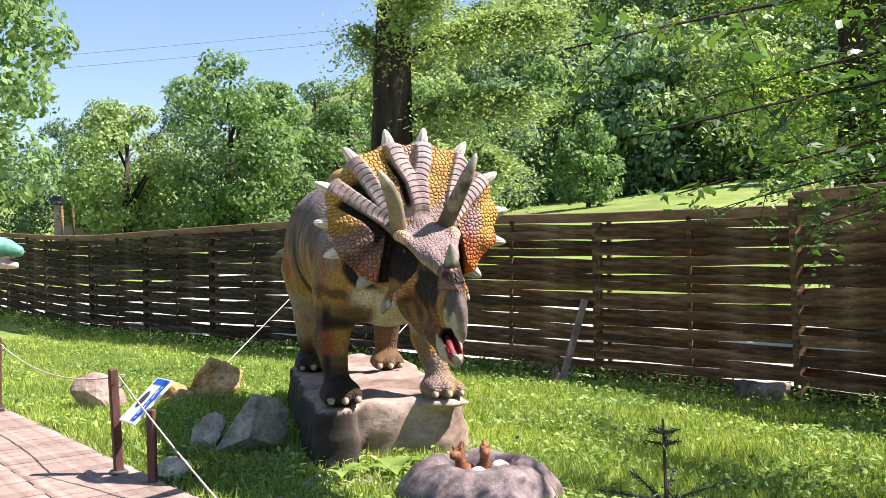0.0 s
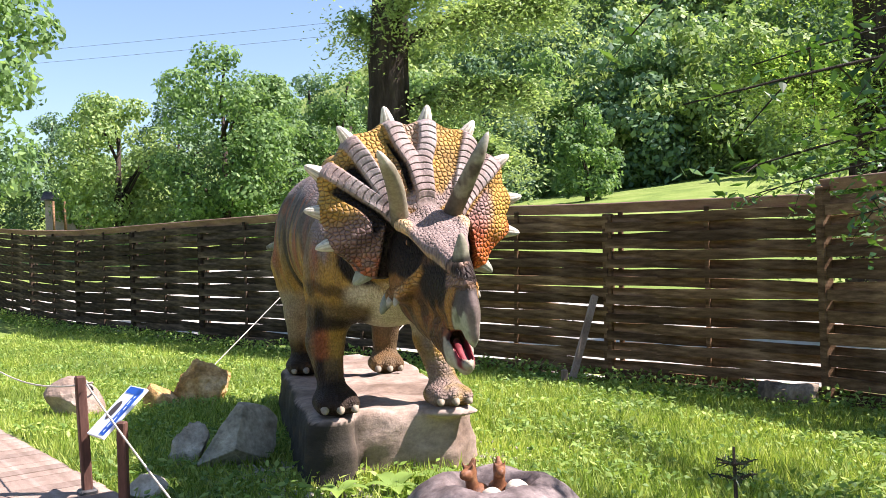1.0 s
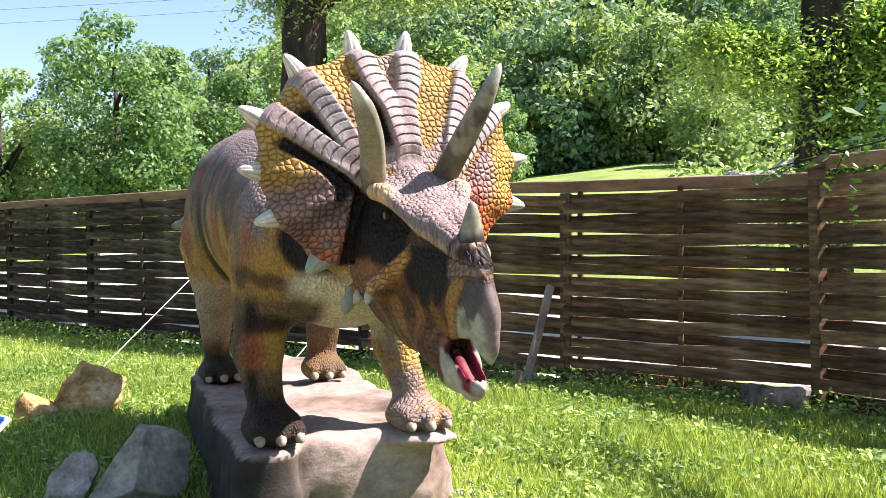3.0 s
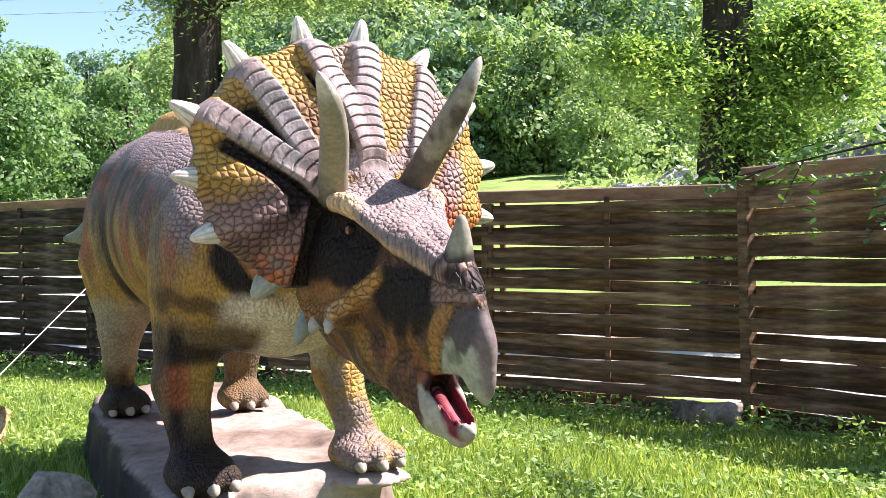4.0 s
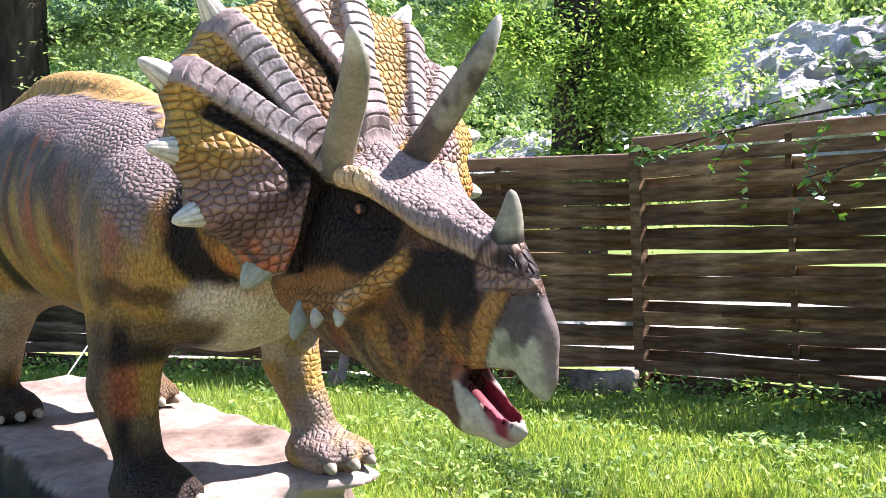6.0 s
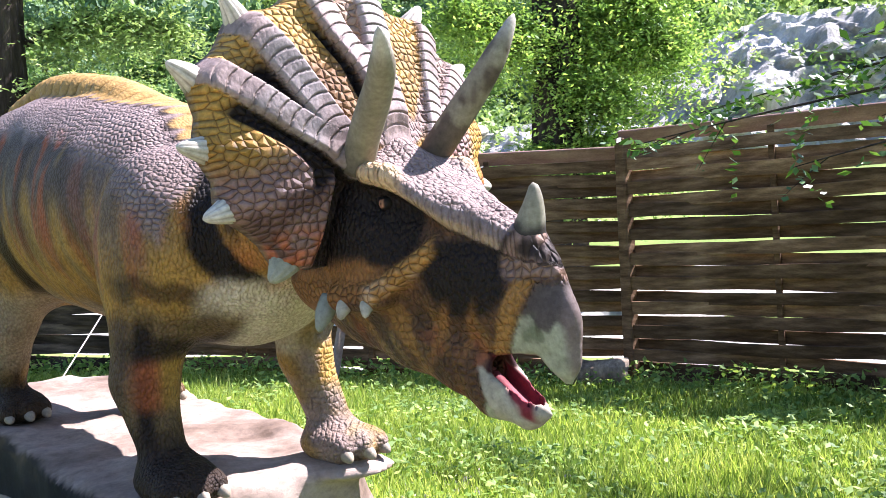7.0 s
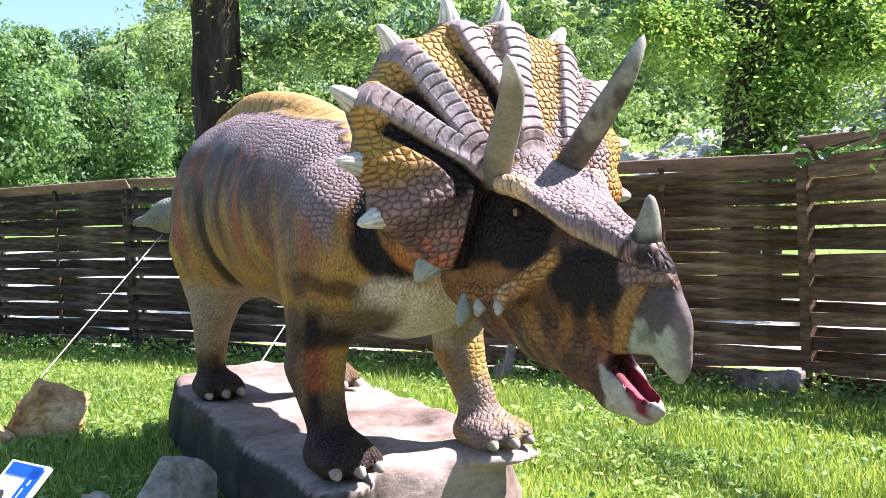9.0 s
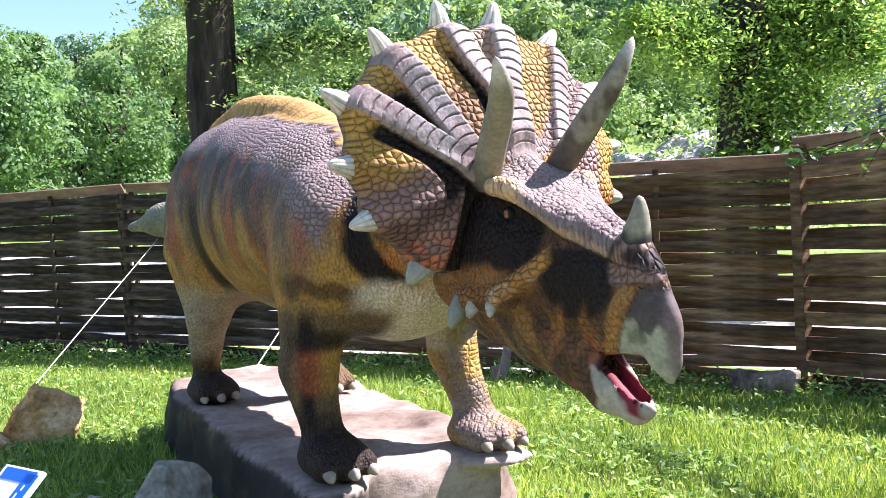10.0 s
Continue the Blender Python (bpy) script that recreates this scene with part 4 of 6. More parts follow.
def frill_shell():
    """The fan behind the head: ribs, scaly fields between them and a scalloped rim."""
    nt, nr = 470, 180
    th = np.linspace(-157, 157, nt)
    rad = np.array(SPIKE_T) - np.array([0.078, 0.078, 0.080, 0.074, 0.068, 0.062])
    rim = np.interp(np.abs(th), [0] + SPIKE_A + [146, 157], np.r_[rad[0] - 0.012, rad, 0.375, 0.30])
    near = np.min(np.abs(np.abs(th)[:, None] - np.array(SPIKE_A)[None]), 1)
    rim = rim - 0.030 * sstep(0, 12, near) * (np.abs(th) < 132)
    s = np.linspace(0.0, 1, nr)
    T, S = np.meshgrid(np.radians(th), s, indexing="ij")
    Rm = 0.06 + (rim[:, None] - 0.06) * S
    X, Z = Rm * np.sin(T), FAN_Z + Rm * np.cos(T)
    deg = np.degrees(T)
    ad, ax = np.abs(deg), np.abs(X)
    Y = 0.118 + (rim_depth(deg) - 0.118) * S ** 1.12 - 0.045 * sstep(0.96, 1.0, S) ** 2
    # cheek lobes stand proud of the dark face
    under = (ax - 0.15) * 0.68 - (Z - 0.02) * 0.73          # how far below the lowest rib
    inner = ax - 0.225 + 0.20 * Z                            # how far out from the dark face
    low = sstep(0.040, 0.058, under)
    lobe = low * sstep(-0.010, 0.014, inner)
    Y = Y + 0.030 * lobe * sstep(1.0, 0.75, S) - 0.035 * low * sstep(0.0, -0.02, inner)
    Y = Y + 0.010 * wobble(np.stack([X, 0 * X, Z], -1), 8, 3) * sstep(0.3, 0.5, S)
    rib, seam, along = np.zeros_like(X), np.zeros_like(X), np.zeros_like(X)
    for k, pts in enumerate(RIBS):
        d, al = seg_dist(ax, Z, pts)
        w = np.interp(al, [0, 0.15, 0.5], [0.052, 0.047, 0.056])
        v = sstep(w + 0.007, w - 0.016, d)
        along = np.where(v > rib, al + 0.35 * d * d / w, along)
        rib = np.maximum(rib, v)
        # seam: groove along the rib, to be darkened with the rib's painted shadow
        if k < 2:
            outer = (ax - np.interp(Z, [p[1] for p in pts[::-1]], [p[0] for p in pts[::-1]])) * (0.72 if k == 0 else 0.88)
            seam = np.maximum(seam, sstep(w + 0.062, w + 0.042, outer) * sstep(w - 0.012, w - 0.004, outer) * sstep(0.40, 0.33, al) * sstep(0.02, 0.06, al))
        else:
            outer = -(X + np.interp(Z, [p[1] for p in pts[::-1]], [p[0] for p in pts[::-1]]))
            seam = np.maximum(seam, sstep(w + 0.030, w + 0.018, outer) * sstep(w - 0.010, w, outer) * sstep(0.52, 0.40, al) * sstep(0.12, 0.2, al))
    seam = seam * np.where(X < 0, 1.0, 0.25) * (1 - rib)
    groove = np.abs((along / 0.038) % 1 - 0.5)
    Y = Y + rib * (0.034 - 0.011 * sstep(0.41, 0.48, groove)) * sstep(1.0, 0.93, S) * sstep(0.07, 0.16, Rm) - 0.022 * seam
    P = np.stack([X, Y, Z], -1).reshape(-1, 3)
    fl = (wobble(P, 9, 4) * 0.5 + 0.5).reshape(X.shape)
    fn = (wobble(P, 26, 7) * 0.5 + 0.5).reshape(X.shape)
    shape = X.shape + (1,)
    left = X < 0
    # ochre fields, browner inward
    up = lerp(np.tile(OCHRE * 1.0 + 0.012, shape), OCHRE * 0.60 + MAUVE * 0.15, 0.8 * sstep(0.35, 0.8, fl))
    up = lerp(up, np.array((0.16, 0.085, 0.05)), sstep(0.72, 0.50, S) * 0.75 * left)
    up = lerp(up, MAUVE * 0.9 + 0.03, sstep(0.055, 0.03, ax) * 0.65)
    up = lerp(up, MAUVE * 1.05, (X > 0) * sstep(37, 43, ad) * sstep(66, 52, ad) * 0.9)
    # left lobe: ochre above, mauve-brown scales below, rusty at the foot
    dl = lerp(np.tile(OCHRE * 0.95, shape), MAUVE * 0.62 + RUST * 0.24, sstep(0.13, -0.01, Z + 0.10 * (fl - 0.5) + 0.35 * (ax - 0.45)))
    dl = lerp(dl, np.array((0.10, 0.055, 0.045)), sstep(0.52, 0.78, fl) * sstep(0.04, -0.05, Z) * 0.8)
    dl = lerp(dl, RUST * 1.9, sstep(-0.12, -0.20, Z + 0.05 * (fl - 0.5)) * 0.75 * sstep(0.25, 0.6, fn))
    # right lobe: pink-mauve inside, ochre, then orange-red at the rim
    dr = lerp(np.tile(MAUVE * 1.0 + np.array((0.05, 0.0, 0.0)), shape), OCHRE * 1.1, sstep(0.34, 0.46, Rm + 0.10 * (fl - 0.5) - 0.25 * (Z - 0.1)))
    dr = lerp(dr, np.array((0.50, 0.10, 0.025)), sstep(0.02, -0.12, Z + 0.12 * (fl - 0.5)) * 0.85)
    dn = np.where(left[..., None], dl, dr)
    c = lerp(up, dn, low)
    c = lerp(c, DARK * 1.5, sstep(0.015, 0.03, under) * sstep(0.006, -0.010, inner))
    # black groove paint and the ribs' cast shadow, in one dark colour
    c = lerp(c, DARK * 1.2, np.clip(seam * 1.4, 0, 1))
    tone = lerp(np.tile(MAUVE * 1.0, shape), np.array((0.29, 0.25, 0.24)), sstep(0.4, 0.8, fl))
    rc = lerp(tone, GREY * 0.40, sstep(0.45, 0.49, groove) * 0.7)
    rc = lerp(rc, tone * 1.15, sstep(0.25, 0.05, groove) * 0.5)
    c = lerp(c, rc, sstep(0.35, 0.7, rib))
    c = lerp(c, MAUVE * 1.05, sstep(0.17, 0.12, Rm) * sstep(66, 50, ad))
    scaly = np.where(rib > 0.5, -0.9, (1 - rib) * (1 - 0.6 * sstep(0.20, 0.14, Rm)) * (1 - low * sstep(0.0, -0.015, inner))).reshape(-1)
    i, j = np.meshgrid(np.arange(nt - 1), np.arange(nr - 1), indexing="ij")
    F = np.stack([i * nr + j, (i + 1) * nr + j, (i + 1) * nr + j + 1, i * nr + j + 1], -1).reshape(-1, 4)
    B = P.copy()
    B[:, 1] = (0.03 + (rim_depth(deg) - 0.095 - 0.03) * S ** 1.1 - 0.035 * (1 - S)).reshape(-1)
    n = len(P)
    rimq = np.array([[k * nr + nr - 1, (k + 1) * nr + nr - 1, n + (k + 1) * nr + nr - 1, n + k * nr + nr - 1] for k in range(nt - 1)])
    e0 = np.array([[j, j + 1, n + j + 1, n + j] for j in range(nr - 1)])
    e1 = np.array([[(nt - 1) * nr + j + 1, (nt - 1) * nr + j, n + (nt - 1) * nr + j, n + (nt - 1) * nr + j + 1] for j in range(nr - 1)])
    V = np.concatenate([P, B])
    Q = np.concatenate([F, (F + n)[:, ::-1], rimq, e0, e1])
    bc = np.tile(np.array((0.22, 0.15, 0.09)), (n, 1))
    return V, Q, np.concatenate([c.reshape(-1, 3), bc]), np.concatenate([scaly, np.full(n, 0.6)])


def horn(points, radii, sides=20, n=30):
    """A curved horn: a smooth line through a few points, blunt at the tip."""
    P, R = np.array(points, float), np.array(radii, float)
    u = np.r_[0, np.cumsum(np.linalg.norm(np.diff(P, axis=0), axis=1))]
    u /= u[-1]
    t = np.linspace(0, 1, n)
    deg = len(P) - 1
    C = np.stack([np.polyval(np.polyfit(u, P[:, i], deg), t) for i in range(3)], -1)
    r = np.interp(t, u, R) * np.sqrt(np.clip(1 - np.clip((t - 0.93) / 0.07, 0, 1) ** 2, 0.02, 1))
    V, Q = tube(C, r, sides)
    return V, Q, np.r_[t.repeat(sides), 0, 1]


def outward(v, q):
    """Faces wound so that the closed skin looks outward."""
    q = np.asarray(q)
    a, b, c = v[q[:, 0]], v[q[:, 1]], v[q[:, 2]]
    return q if np.einsum("ij,ij->i", np.cross(b - a, c - a), (a + b + c) / 3 - v.mean(0)).sum() > 0 else q[:, ::-1]


def dinosaur():
    V, Q, C, S, U = [], [], [], [], []
    o = 0

    def add(v, q, c, s, u=None):
        nonlocal o
        q = np.asarray(q)
        U.append(v if u is None else np.concatenate([u, np.zeros((len(v), 1))], 1))
        tri = tri_split(q) if q.shape[1] == 4 else q
        V.append(v)
        Q.append(outward(v, tri) + o)
        C.append(np.broadcast_to(c, v.shape) if np.ndim(c) == 1 else c)
        S.append(np.broadcast_to(s, len(v)))
        o += len(v)

    def on_head(v):
        return v @ HEAD_R.T + HEAD_O

    v, q = surface_net(body_field, (-0.80, -3.36, -0.06), (0.62, 1.05, 1.86), 0.021)
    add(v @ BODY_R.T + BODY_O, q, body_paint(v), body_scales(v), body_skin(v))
    v, q = surface_net(face_field, (-0.34, -0.50, -0.82), (0.34, 0.80, 0.12), 0.0095)
    add(on_head(v), q, face_paint(v), face_scales(v), face_skin(v))
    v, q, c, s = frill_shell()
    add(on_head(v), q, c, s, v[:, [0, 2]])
    # ridged spikes round the rim
    for sd in (1, -1):
        for k, (a, reach, dep) in enumerate(zip(SPIKE_A, SPIKE_T, SPIKE_Y)):
            a = math.radians(a) * sd
            tip = np.array((reach * math.sin(a), dep, FAN_Z + reach * math.cos(a)))
            out = np.array((math.sin(a), 0.22, math.cos(a)))
            t = np.linspace(0, 1, 15)
            pts = tip - out * 0.125 * (1 - t[:, None]) + np.array((0, 0.010, 0)) * np.sin(t * np.pi)[:, None]
            rr = (0.058 if k == 5 else 0.046) * np.clip(1 - t, 0, 1) ** 0.55 * np.interp(t, [0, 0.3, 1], [1.0, 1.0, 0.92]) + 0.0035
            v, q = tube(pts, rr, 36)
            ax0 = np.repeat(pts, 36, 0)
            v = v.copy()
            ring = np.arange(len(v) - 2) % 36 % 4
            v[:-2] = ax0 + (v[:-2] - ax0) * np.where(ring == 0, 0.88, 1.0)[:, None]
            w = np.r_[t.repeat(36), 0, 1]
            col = lerp(np.tile(BONE, (len(v), 1)), BONE * 0.42, np.r_[(ring == 0) * 1.0, 0, 0] * np.clip(1.25 - w, 0, 0.9))
            col = lerp(col, np.array((0.22, 0.24, 0.18)), sstep(0.40, 0.22, w) * 0.75)
            col = lerp(col, np.array((0.25, 0.28, 0.22)), (0.85 if k == 5 else 0.25 if k > 2 else 0.0) * np.ones(len(v)))
            add(on_head(v), q, col, -1.0)
        # cheek spikes
        for b, tpt, r in (((0.195, 0.135, -0.370), (0.232, 0.150, -0.425), 0.024), ((0.205, 0.040, -0.375), (0.245, 0.045, -0.432), 0.026), ((0.205, -0.045, -0.375), (0.262, -0.050, -0.470), 0.034)):
            v, q, w = horn([(b[0] * sd, *b[1:]), (0.5 * (b[0] + tpt[0]) * sd + 0.006 * sd, 0.5 * (b[1] + tpt[1]), 0.5 * (b[2] + tpt[2])), (tpt[0] * sd, *tpt[1:])], (r, r * 0.85, r * 0.28), 16, 12)
            add(on_head(v), q, np.array((0.34, 0.33, 0.28)) if r < 0.03 else np.array((0.20, 0.22, 0.19)), -1.0)
    # long brow horns and the nose horn
    for pts in ([(-0.150, 0.085, 0.005), (-0.205, 0.262, 0.178), (-0.268, 0.392, 0.268), (-0.330, 0.466, 0.348)],
                [(0.118, 0.115, 0.015), (0.178, 0.246, 0.180), (0.226, 0.338, 0.308), (0.276, 0.382, 0.426)]):
        v, q, w = horn(pts, (0.050, 0.046, 0.037, 0.012), 24, 34)
        nz = wobble(v, 24, 3)
        col = lerp(np.tile(np.array((0.235, 0.215, 0.155)), (len(v), 1)), np.array((0.10, 0.085, 0.065)), sstep(0.25, 0.0, w) * 0.8)
        col = lerp(col, np.array((0.075, 0.055, 0.044)), sstep(-0.35, 0.15, nz + 0.5 * np.sin(w * 7 + 0.6)) * (v[:, 0] > 0) * sstep(0.9, 0.8, w) * 0.85)
        col = lerp(col, np.array((0.42, 0.40, 0.34)), sstep(0.80, 0.90, w))
        add(on_head(v), q, col, -1.0)
    v, q, w = horn([(0, 0.600, -0.235), (0, 0.622, -0.170), (0, 0.636, -0.120), (0, 0.637, -0.083)], (0.052, 0.037, 0.023, 0.010), 24, 20)
    nz = wobble(v, 30, 3)
    add(on_head(v), q, lerp(np.tile(np.array((0.035, 0.030, 0.026)), (len(v), 1)), np.array((0.25, 0.24, 0.18)), sstep(0.20, 0.48, w + 0.10 * nz)), -1.0)
    # eyes with a ring of lid
    for sd in (1, -1):
        bm = bmesh.new()
        bmesh.ops.create_uvsphere(bm, u_segments=20, v_segments=14, radius=0.023)
        v = np.array([w.co[:] for w in bm.verts])
        q = np.array([[w.index for w in f.verts] if len(f.verts) == 4 else [w.index for w in f.verts] + [f.verts[2].index] for f in bm.faces])
        bm.free()
        rr = np.hypot(v[:, 1], v[:, 2])
        cc = lerp(np.tile(np.array((0.010, 0.008, 0.007)), (len(v), 1)), np.array((0.34, 0.17, 0.10)), sstep(0.004, 0.006, rr) * sstep(0.014, 0.011, rr))
        add(on_head(v + np.array((0.130 * sd, 0.178, -0.101))), q, cc, -1.0)
    # claws
    for fx, fy, z in ((-0.38, 0.03, 0.04), (0.325, 0.04, 0.04), (-0.33, -1.87, 0.04), (0.30, -1.66, 0.04)):
        for k in (-1, 0, 1):
            p0 = np.array((fx + 0.085 * k, fy + 0.16 - 0.025 * abs(k), z + 0.012))
            v, q = tube(p0 + np.linspace(0, 1, 7)[:, None] * np.array((0.008 * k, 0.075, -0.032)), 0.029 * np.sqrt(1.02 - np.linspace(0, 1, 7) ** 2), 12)
            add(v @ BODY_R.T + BODY_O, q, CREAM * 0.52, -1.0)
    V, T, C, S, U = np.concatenate(V), np.concatenate(Q), np.concatenate(C), np.concatenate(S), np.concatenate(U)
    me = mesh_np("horned_dinosaur_statue", V, T, [M_hide], True)
    col = me.attributes.new("paint", "FLOAT_COLOR", "POINT")
    col.data.foreach_set("color", np.concatenate([np.clip(C, 0, 1), np.ones((len(C), 1))], 1).astype(np.float32).ravel())
    me.attributes.new("skin", "FLOAT_VECTOR", "POINT").data.foreach_set("vector", U.astype(np.float32).ravel())
    sc = me.attributes.new("scaly", "FLOAT", "POINT")
    sc.data.foreach_set("value", S.astype(np.float32))
    ob = new("horned_dinosaur_statue", me)
    return tagged(ob, "life-like three-horned dinosaur statue with orange scaly frill, mouth open", "statue")


dinosaur()

# ---------------------------------------------------------------- trees
def leaf_cards(C, N, size, rng, slim=0.55, fold=0.0):
    """Leaf shapes at places C, facing roughly along N."""
    n = len(C)
    N = N + rng.normal(0, 0.55, (n, 3))
    N /= np.linalg.norm(N, axis=1)[:, None] + 1e-9
    A = np.cross(N, rng.normal(0, 1, (n, 3)))
    A /= np.linalg.norm(A, axis=1)[:, None] + 1e-9
    B = np.cross(N, A)
    s = (np.broadcast_to(size, n) * rng.uniform(0.6, 1.25, n))[:, None]
    tip, side = A * s, B * s * slim
    V = np.stack([C - tip * 0.5, C + side * 0.5 - tip * 0.05 - N * s * 0.06, C + tip * 0.6 - N * s * 0.12, C - side * 0.5 - tip * 0.05 - N * s * 0.06], 1).reshape(-1, 3)
    return V, np.arange(4 * n).reshape(n, 4)


def crown_points(rng, blobs, per):
    """Places and outward directions over many lumps."""
    P, N = [], []
    for c, r in blobs:
        n = max(6, int(per * (np.mean(r) ** 2)))
        d = rng.normal(0, 1, (n, 3))
        d /= np.linalg.norm(d, axis=1)[:, None]
        k = rng.uniform(0.45, 1.1, n) ** 0.5
        P.append(np.array(c) + d * np.array(r) * k[:, None])
        N.append(d + (0, 0, 0.35))
    return np.concatenate(P), np.concatenate(N)


def crown_blobs(rng, h, w, base, n):
    out = []
    for _ in range(n):
        t = rng.uniform(0, 1)
        z = base + (h - base) * t
        rad = w * 0.5 * math.sin(math.pi * min(1, 0.18 + 0.80 * t)) ** 0.7
        a, q = rng.uniform(0, 6.28), math.sqrt(rng.uniform(0.15, 1)) * rad * 0.85
        s = rng.uniform(0.12, 0.22) * w * (0.75 + 0.4 * (1 - t))
        out.append(((q * math.cos(a), q * math.sin(a), z), (s, s, s * rng.uniform(0.6, 0.9))))
    return out


def far_tree(name, x, y, h, w, mat, seed, label, leaf=0.38, per=90, base=0.18, blobs=34, drop=0.0):
    rng = np.random.default_rng(seed)
    z = gz(x, y) - drop
    th = thing(name, label, "tree", "trees behind the fence", at=pose(x, y, z, 0, 0, float(rng.uniform(0, 360))))
    tr = [tube([(0, 0, -0.4), (0.05 * w * rng.normal(), 0.04 * w * rng.normal(), h * 0.3), (0.05 * w * rng.normal(), 0.05 * w * rng.normal(), h * 0.7)], (0.03 * h, 0.022 * h, 0.008 * h), 9)]
    bl = crown_blobs(rng, h, w, h * base, blobs)
    for c, r in bl[:10]:
        tr.append(tube([(0, 0, max(0.2 * h, c[2] - 0.25 * h)), (c[0] * 0.5, c[1] * 0.5, c[2] - 0.06 * h), c], (0.010 * h, 0.007 * h, 0.003 * h), 6))
    part("trunk", mesh_np("trunk", *merge(tr), [M_bark], True), M_bark, th)
    P, N = crown_points(rng, bl, per)
    part("crown", mesh_np("crown", *leaf_cards(P, N, leaf, rng, 0.7), [mat]), mat, th)
    return th


def polar(az, r):
    return r * math.sin(radians(az)), r * math.cos(radians(az))


ROW = [(-34.2, 26, 12.5, 7.0, M_leaf_far), (-31.8, 62, 7.4, 6.0, M_leaf_deep), (-28.4, 68, 8.0, 6.5, M_leaf_deep), (-25.9, 60, 8.2, 5.5, M_leaf_far), (-24.3, 47, 8.6, 6.0, M_leaf_light), (-21.0, 52, 8.0, 6.0, M_leaf_deep),
       (-18.3, 44, 9.6, 7.2, M_leaf_far), (-15.6, 46, 8.4, 5.5, M_leaf_far), (-13.2, 54, 9.4, 6.5, M_leaf_deep), (-11.0, 48, 8.6, 6.0, M_leaf_far), (-8.2, 56, 9.8, 7.0, M_leaf_light),
       (-5.6, 52, 8.5, 7.0, M_leaf_far), (-2.8, 58, 9.0, 7.5, M_leaf_deep), (4.0, 44, 4.2, 3.6, M_leaf_far), (16.5, 50, 5.0, 5.0, M_leaf_light), (20.0, 56, 7.0, 6.0, M_leaf_far), (13.0, 60, 8.0, 7.0, M_leaf_light)]
for k, (az, r, h, w, mt) in enumerate(ROW):
    far_tree("tree", *polar(az, r), h, w, mt, 100 + k, "leafy green deciduous tree beyond the fence", 0.21, 330, 0.10, 44)


def woods():
    """The wooded hillside, too far and dense to count."""
    rng = np.random.default_rng(7)
    out = {0: [], 1: [], 2: []}
    for k in range(240):
        az, r = rng.uniform(-9, 60), 60 + 90 * rng.uniform(0, 1) ** 1.5
        if az < -2 and r < 70:
            r += 12
        x, y = polar(az, r)
        h, w = rng.uniform(8, 12), rng.uniform(6.5, 10)
        bl = [((c[0] + x, c[1] + y, c[2] + gz(x, y) - 0.5), q) for c, q in crown_blobs(rng, h, w, 0.6, 20)]
        P, N = crown_points(rng, bl, 62)
        out[int(rng.integers(0, 3))].append(leaf_cards(P, N, 0.46, rng, 0.7))
    th = thing("woods", "dense mixed woods on the hillside", "forest", kind="stuff")
    for k, mt in enumerate((M_leaf_far, M_leaf_light, M_leaf_deep)):
        tagged(part("foliage", mesh_np("foliage", *merge(out[k]), [mt]), mt, th), kind="stuff")


woods()


def near_tree(name, x, y, r0, lean, top, seed, label, limbs, mat, leaf, n_leaf, hang):
    """A stout furrowed trunk with limbs and hanging leafy twigs."""
    rng = np.random.default_rng(seed)
    th = thing(name, label, "tree", at=pose(x, y, gz(x, y) - 0.1))
    t = np.linspace(0, 1, 16)
    pts = np.stack([lean[0] * t + 0.12 * np.sin(t * 5 + seed), lean[1] * t, top * t], -1)
    V, Q = tube(pts, r0 * (1.15 - 0.45 * t) + 0.12 * r0 * np.exp(-t * 18), 30)
    a = np.arange(len(V)) % 30
    V = V + 0.0
    c = np.repeat(pts, 30, 0)
    d = V[: len(c)] - c
    V[: len(c)] += d * (0.10 * np.sin(a[: len(c)] * 2.1 + V[: len(c), 2] * 1.4) + 0.06 * np.sin(a[: len(c)] * 5.3 + 3 * V[: len(c), 2]))[:, None]
    part("trunk", mesh_np("trunk", V, Q, [M_bark], True), M_bark, th)
    P, N = [], []
    for (h0, dx, dy, dz, rad) in limbs:
        s = pts[int(h0 * 15)]
        e = s + np.array((dx, dy, dz))
        mid = (s + e) / 2 + np.array((0, 0, 0.25 * abs(dx)))
        L = np.stack([(1 - u) ** 2 * s + 2 * u * (1 - u) * mid + u * u * e for u in np.linspace(0, 1, 9)])
        part("limb", mesh_np("limb", *tube(L, np.linspace(rad, rad * 0.2, 9), 8), [M_bark], True), M_bark, th)
        m = int(n_leaf * (abs(dx) + abs(dy) + 0.5))
        for _ in range(m // 26):
            u = rng.uniform(0.25, 1.05)
            q = (1 - u) ** 2 * s + 2 * u * (1 - u) * mid + u * u * e
            ln = rng.uniform(0.3, 1.0) * hang
            dirn = np.array((rng.normal(0, 0.5), rng.normal(0, 0.5), -rng.uniform(0.1, 1.0)))
            tt = rng.uniform(0, 1, 26)[:, None]
            pp = q + dirn * ln * tt + np.array((0, 0, 0.35)) * ln * tt * (1 - tt) + rng.normal(0, 0.03 + 0.035 * ln, (26, 3))
            P.append(pp)
            N.append(np.tile(np.array((0, 0, 1.0)), (26, 1)))
    P, N = np.concatenate(P), np.concatenate(N)
    part("crown", mesh_np("crown", *leaf_cards(P, N, leaf, rng, 0.5), [mat]), mat, th)
    return th


